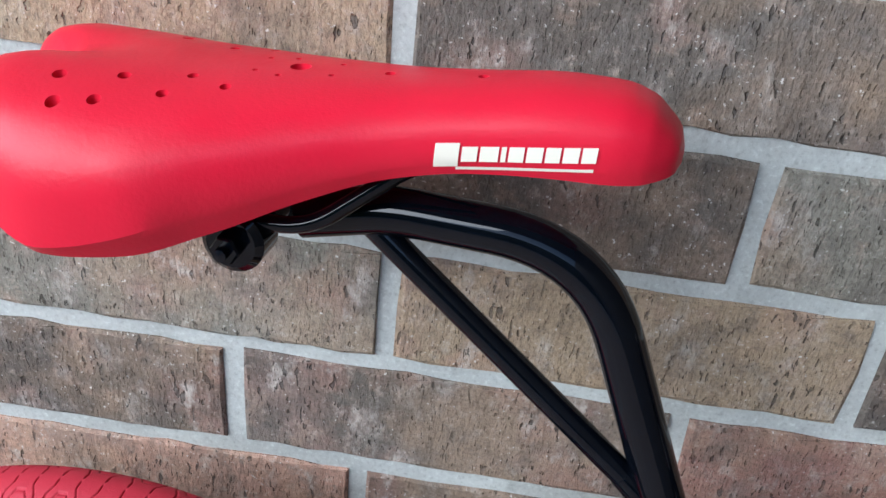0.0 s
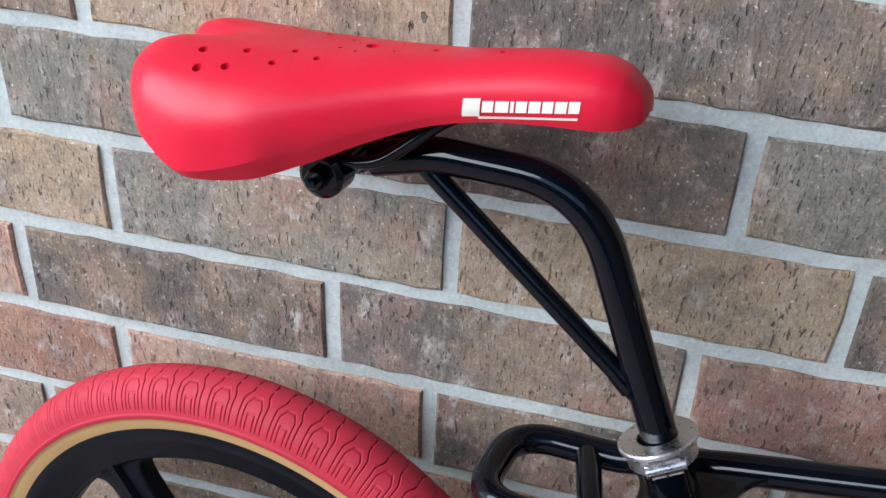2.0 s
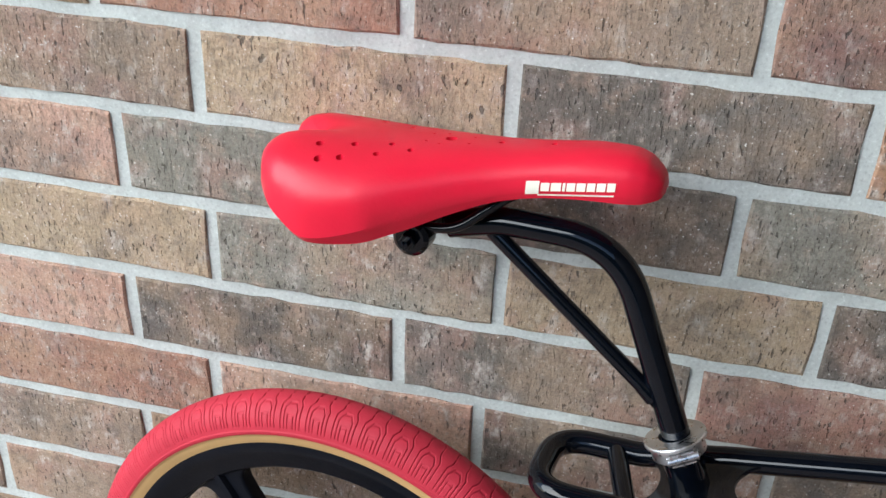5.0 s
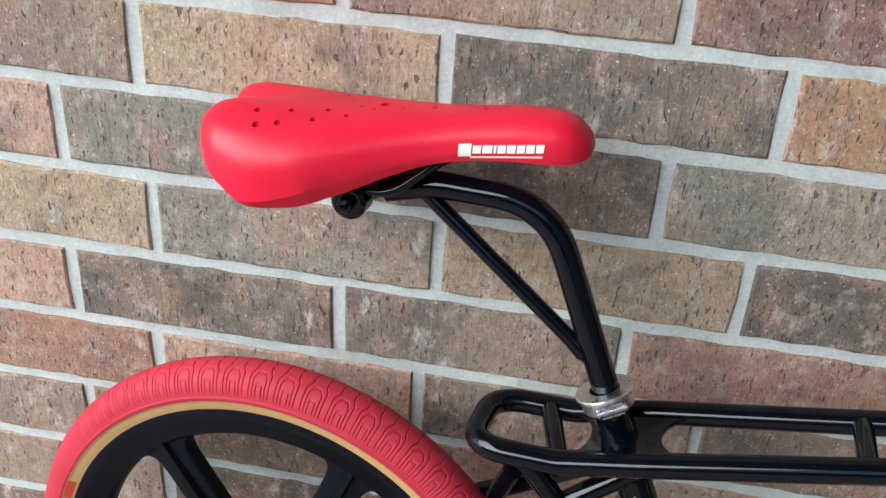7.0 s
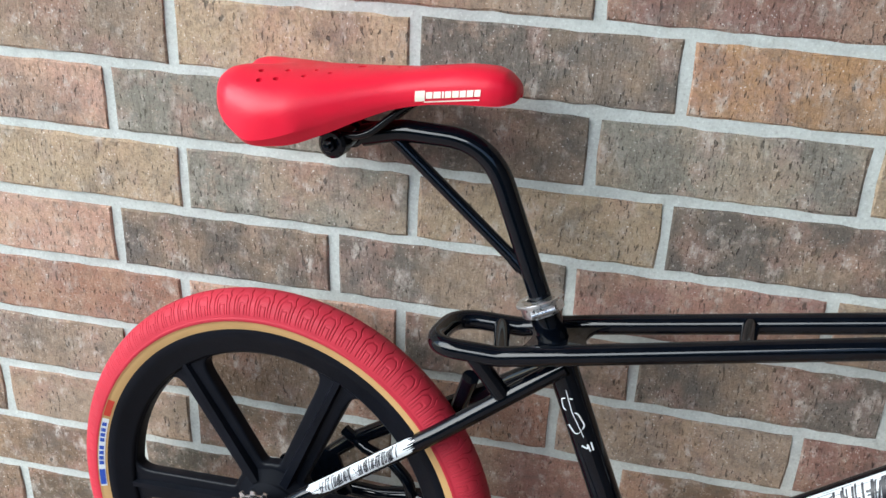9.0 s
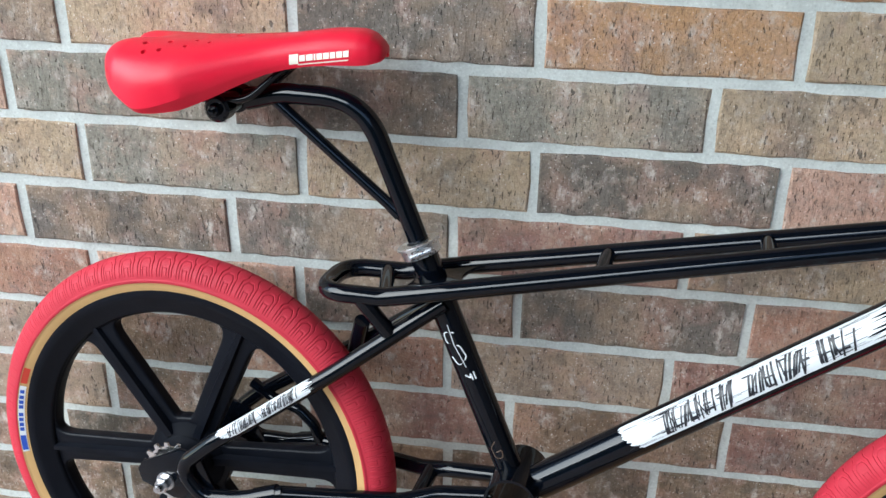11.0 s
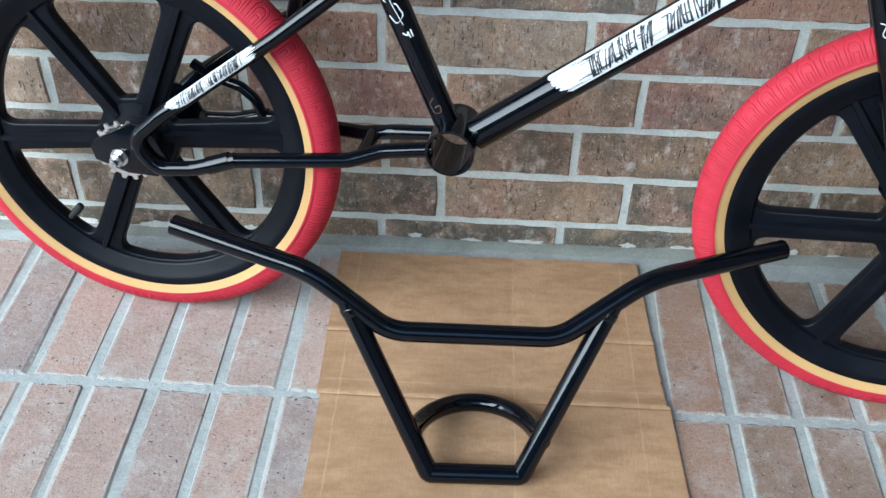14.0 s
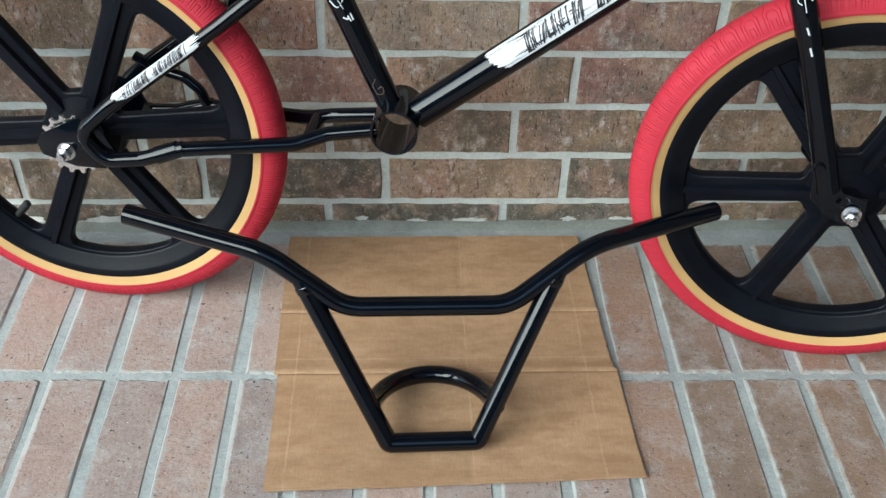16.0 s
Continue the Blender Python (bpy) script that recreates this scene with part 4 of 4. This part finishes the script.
for a, b in UPRIGHTS:
    d = (b - a).normalized()
    c = a + d * 0.0135 - off
    bead = [c + d * (0.0016 * k - 0.004) for k in range(7)]
    part("weld_bead", mesh_of("weld_bead", *tube(bead, [0.0114, 0.0121, 0.0116, 0.0121, 0.0115, 0.0117, 0.0110], 20), M_WELD, 60), bars, "shiny rippled weld")
ring = []
for i in range(25):
    a = math.pi * i / 24
    ring.append((0.1315 - 0.0700 * math.cos(a), -0.3965 + 0.0850 * math.sin(a), 0.0570 - 0.0395 * math.sin(a) ** 0.8))
bar_pipe("loop", ring, 0.0108, "welded black loop")


# ---- cardboard ----
def card_mesh():
    """A flattened carton: creases across it, a lifted worn edge, a torn side."""
    nx, ny = 64, 190
    r2 = random.Random(8)
    left = lambda y: -0.0645 + (0.0085 if y < -0.30 else 0.004 * (y / -0.30)) + 0.0
    tear = {j: r2.uniform(-0.0016, 0.0012) for j in range(ny + 1)}
    verts, faces = [], []
    for side in (0, 1):
        for j in range(ny + 1):
            f = j / ny
            for i in range(nx + 1):
                g = i / nx
                y = -0.0355 - f * 0.4310 + 0.012 * (g - 0.5) * f
                x0 = left(y)
                x1 = 0.3490 + 0.016 * f + (tear[j] if -0.30 < y < -0.16 else 0.0) + (0.004 if y < -0.296 else 0)
                x = x0 + (x1 - x0) * g
                z = 0.0045
                for cy in (-0.1920, -0.2990):
                    z -= 0.0026 * math.exp(-(((y - cy) / 0.0020) ** 2))
                    z += 0.0024 * math.exp(-(((y - cy) / 0.014) ** 2))
                z -= 0.0012 * math.exp(-(((x - 0.177) / 0.003) ** 2))
                z += 0.0010 * noise.noise((x * 14, y * 14, 3)) + 0.0016 * max(0, noise.noise((x * 5, y * 5, 9)))
                z += 0.0035 * max(0.0, (-0.425 - y) / 0.03) * (0.4 + 0.6 * abs(g - 0.45))
                verts.append((x, y, max(z, 0.0028) if side == 0 else max(z, 0.0028) - 0.0032))
    per = (nx + 1) * (ny + 1)
    for j in range(ny):
        for i in range(nx):
            a = j * (nx + 1) + i
            faces.append((a, a + nx + 1, a + nx + 2, a + 1))
            faces.append((per + a, per + a + 1, per + a + nx + 2, per + a + nx + 1))
    rim = [j * (nx + 1) for j in range(ny + 1)] + [ny * (nx + 1) + i for i in range(1, nx + 1)] + [j * (nx + 1) + nx for j in range(ny - 1, -1, -1)] + [i for i in range(nx - 1, 0, -1)]
    for a, b in zip(rim, rim[1:] + rim[:1]):
        faces.append((a, a + per, b + per, b))
    return mesh_of("cardboard_sheet", verts, faces, M_CARD, 50)


card = new("cardboard_sheet", card_mesh())
card.matrix_world = LAY
tagged(card, "flattened brown corrugated cardboard with fold creases on brick paving", "cardboard")

# ---- mortar at the foot of the wall ----
def fillet_mesh():
    verts, faces = [], []
    n = 260
    for i in range(n + 1):
        x = -1.4 + 2.9 * i / n
        w = 0.013 + 0.006 * noise.noise((x * 9, 1, 0)) + 0.004 * noise.noise((x * 40, 2, 0))
        h = 0.006 + 0.004 * noise.noise((x * 11, 5, 0)) + 0.003 * noise.noise((x * 60, 2, 3))
        verts += [(x, 0.006, h), (x, -0.35 * w, h * 0.8), (x, -w, 0.0012), (x, -w - 0.004, -0.0045)]
    for i in range(n):
        for j in range(3):
            a = i * 4 + j
            faces.append((a, a + 1, a + 5, a + 4))
    return mesh_of("mortar_fillet", verts, faces, M_FILLET, 60)


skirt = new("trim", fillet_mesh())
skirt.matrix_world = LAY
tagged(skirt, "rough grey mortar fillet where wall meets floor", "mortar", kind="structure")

# splashes of mortar smeared over the lowest course
r6 = random.Random(21)
def splash(x, z, w, h):
    v, f = [(x, -0.0012, z)], []
    n = 22
    for i in range(n):
        a = 2 * math.pi * i / n
        k = 0.65 + 0.5 * r6.random()
        v.append((x + w * k * math.cos(a), -0.0006, z + h * k * math.sin(a)))
    for i in range(n):
        f.append((0, 1 + i, 1 + (i + 1) % n))
    return v, f
tagged(new("mortar_splashes", mesh_of("mortar_splashes", *merged(*[splash(r6.uniform(-0.9, 1.2), r6.uniform(0.003, 0.013), r6.uniform(0.008, 0.030), r6.uniform(0.003, 0.008)) for _ in range(60)]), M_SPLASH)), "pale mortar smears on the lowest bricks", "mortar", kind="stuff")


# ---- bricks ----
def brick_mesh(name, lx, ly, lz, face, seed, mat, edge=0.0018, rough=0.0013):
    """One brick with chipped, slightly wavering edges. face: the axis of its seen side, which points to minus y or plus z."""
    r = random.Random(seed)
    nx = 13
    verts, faces = [], []
    def ring(inset, depth):
        pts = []
        a, b = lx / 2 - inset, (lz if face == "y" else ly) / 2 - inset
        line = []
        for i in range(nx):
            line.append((-a + 2 * a * i / nx, -b))
        line += [(a, -b), (a, 0.0)]
        for i in range(nx):
            line.append((a - 2 * a * i / nx, b))
        line += [(-a, b), (-a, 0.0)]
        for u, v in line:
            pts.append((u + r.uniform(-rough, rough), v + r.uniform(-rough, rough), depth))
        return pts
    deep = ly if face == "y" else lz
    r1, r2, r3_ = ring(0.0, deep), ring(0.0, edge), ring(edge * 1.2, 0.0)
    n = len(r1)
    all_pts = r1 + r2 + r3_
    for k in range(2):
        for i in range(n):
            j = (i + 1) % n
            faces.append((k * n + i, k * n + j, (k + 1) * n + j, (k + 1) * n + i))
    faces.append(tuple(2 * n + i for i in range(n)))
    if face == "y":
        verts = [(u, d, v) for u, v, d in all_pts]
    else:
        verts = [(u, v, -d) for u, v, d in all_pts]
    me = mesh_of(name, verts, faces, mat, 0)
    bm = bmesh.new()
    bm.from_mesh(me)
    bmesh.ops.recalc_face_normals(bm, faces=bm.faces)
    bm.to_mesh(me)
    bm.free()
    return me


WALL_SET = [brick_mesh("brick", PITCH - JOINT, 0.05, COURSE - JOINT, "y", 100 + i, M_BRICK) for i in range(10)]
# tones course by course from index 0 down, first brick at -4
# courses 6 to 10 run darker: browner brick, plus low shade put into the tones
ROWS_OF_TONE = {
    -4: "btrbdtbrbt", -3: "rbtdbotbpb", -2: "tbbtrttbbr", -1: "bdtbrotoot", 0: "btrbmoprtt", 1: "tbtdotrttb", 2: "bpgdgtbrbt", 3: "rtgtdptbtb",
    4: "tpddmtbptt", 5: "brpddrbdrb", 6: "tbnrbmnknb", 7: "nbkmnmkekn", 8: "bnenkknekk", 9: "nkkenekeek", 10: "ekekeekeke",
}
rb = random.Random(12)
# how far each course runs off the regular bond
RUN = {0: 0.0, 1: 0.0045, 2: 0.0065, 3: 0.0070, 4: -0.0012, 5: -0.0036, 6: -0.0040, 7: -0.0068, 8: -0.0030, 9: -0.0055, 10: -0.0110}


def course_start(course):
    return (0.0 if course % 2 == 0 else 0.0785) + RUN.get(course, 0.0)


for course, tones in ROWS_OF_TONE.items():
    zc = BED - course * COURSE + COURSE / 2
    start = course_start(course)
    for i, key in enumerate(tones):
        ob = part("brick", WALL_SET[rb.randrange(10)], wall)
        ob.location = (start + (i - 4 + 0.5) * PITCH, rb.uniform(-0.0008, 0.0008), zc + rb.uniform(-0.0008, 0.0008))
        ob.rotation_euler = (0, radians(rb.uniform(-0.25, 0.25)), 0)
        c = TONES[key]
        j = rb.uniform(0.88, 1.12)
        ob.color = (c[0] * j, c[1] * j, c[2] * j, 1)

PAVE_X, PAVE_Y = 0.0775, 0.2600
PAVE_SET = [brick_mesh("paver", 0.0675, PAVE_Y - 0.010, 0.04, "z", 300 + i, M_PAVER, 0.0030, 0.0021) for i in range(10)]
# limed, pale pavers at left; browner tones at right also hold the fading light
PAVE_TONES = [(0.40, 0.300, 0.262), (0.43, 0.322, 0.276), (0.33, 0.262, 0.240), (0.28, 0.235, 0.225), (0.41, 0.292, 0.245), (0.37, 0.272, 0.238)]
BROWN_TONES = [(0.26, 0.172, 0.118), (0.29, 0.186, 0.128), (0.22, 0.155, 0.112), (0.32, 0.198, 0.136)]
turn = Matrix.Rotation(radians(-0.7), 4, "Z")
for row in range(4):
    for col in range(-12, 16):
        ob = part("paver", PAVE_SET[rb.randrange(10)], ground)
        p = turn @ Vector((-0.2565 + (col + 0.5) * PAVE_X + rb.uniform(-0.001, 0.001), -0.2985 - (row - 0.5) * PAVE_Y, 0))
        ob.location = (p.x, p.y + rb.uniform(-0.0015, 0.0015), rb.uniform(-0.0008, 0.0008))
        ob.rotation_euler = (radians(rb.uniform(-0.15, 0.15)), radians(rb.uniform(-0.4, 0.4)), radians(-0.7 + rb.uniform(-0.35, 0.35)) + (math.pi if rb.random() < 0.5 else 0))
        c = PAVE_TONES[rb.randrange(6)] if p.x < 0.32 else BROWN_TONES[rb.randrange(4)]
        ob.color = (*c, 1)

# the rest of the wall and paving beyond, joined
def joined_bricks(spots, lx, deep, lz, upright):
    verts, faces = [], []
    for u, v in spots:
        n = len(verts)
        a, b, e = lx / 2 + rb.uniform(-0.001, 0.001), lz / 2 + rb.uniform(-0.001, 0.001), 0.002
        w = rb.uniform(-0.0008, 0.0008)
        for half_u, half_v, d in ((a, b, deep), (a, b, e), (a - e, b - e, 0.0)):
            for su, sv in ((-1, -1), (1, -1), (1, 1), (-1, 1)):
                x, y = u + su * half_u, v + sv * half_v
                verts.append((x, d + w, y) if upright else (x, y, -d + w))
        for k in (0, 4):
            for i in range(4):
                j = (i + 1) % 4
                faces.append((n + k + i, n + k + j, n + k + 4 + j, n + k + 4 + i))
        faces.append((n + 8, n + 9, n + 10, n + 11))
    return verts, faces


far_wall = []
for course in range(-20, 11):
    zc = BED - course * COURSE + COURSE / 2
    for i in range(-9, 9):
        xc = course_start(course) + (i + 0.5) * PITCH
        if (course < -4 or i < -4 or i > 5) and -2.3 < xc < 2.4:
            far_wall.append((xc, zc))
rest = part("brick_field", mesh_of("brick_field", *joined_bricks(far_wall, PITCH - JOINT, 0.05, COURSE - JOINT, True), M_BRICK, 0), wall)
rest.color = (0.43, 0.338, 0.258, 1)
rest["kind"] = "stuff"
far_floor = []
for row in range(0, 12):
    for col in range(-40, 20):
        if row > 3 or col < -12 or col > 15:
            p = turn @ Vector((-0.2565 + (col + 0.5) * PAVE_X, -0.2985 - (row - 0.5) * PAVE_Y, 0))
            if p.x < 1.02:
                far_floor.append((p.x, p.y))
rest = part("paver_field", mesh_of("paver_field", *joined_bricks(far_floor, 0.0675, 0.04, PAVE_Y - 0.010, False), M_PAVER_FAR, 0), ground)
rest.color = (0.39, 0.290, 0.250, 1)
rest["kind"] = "stuff"
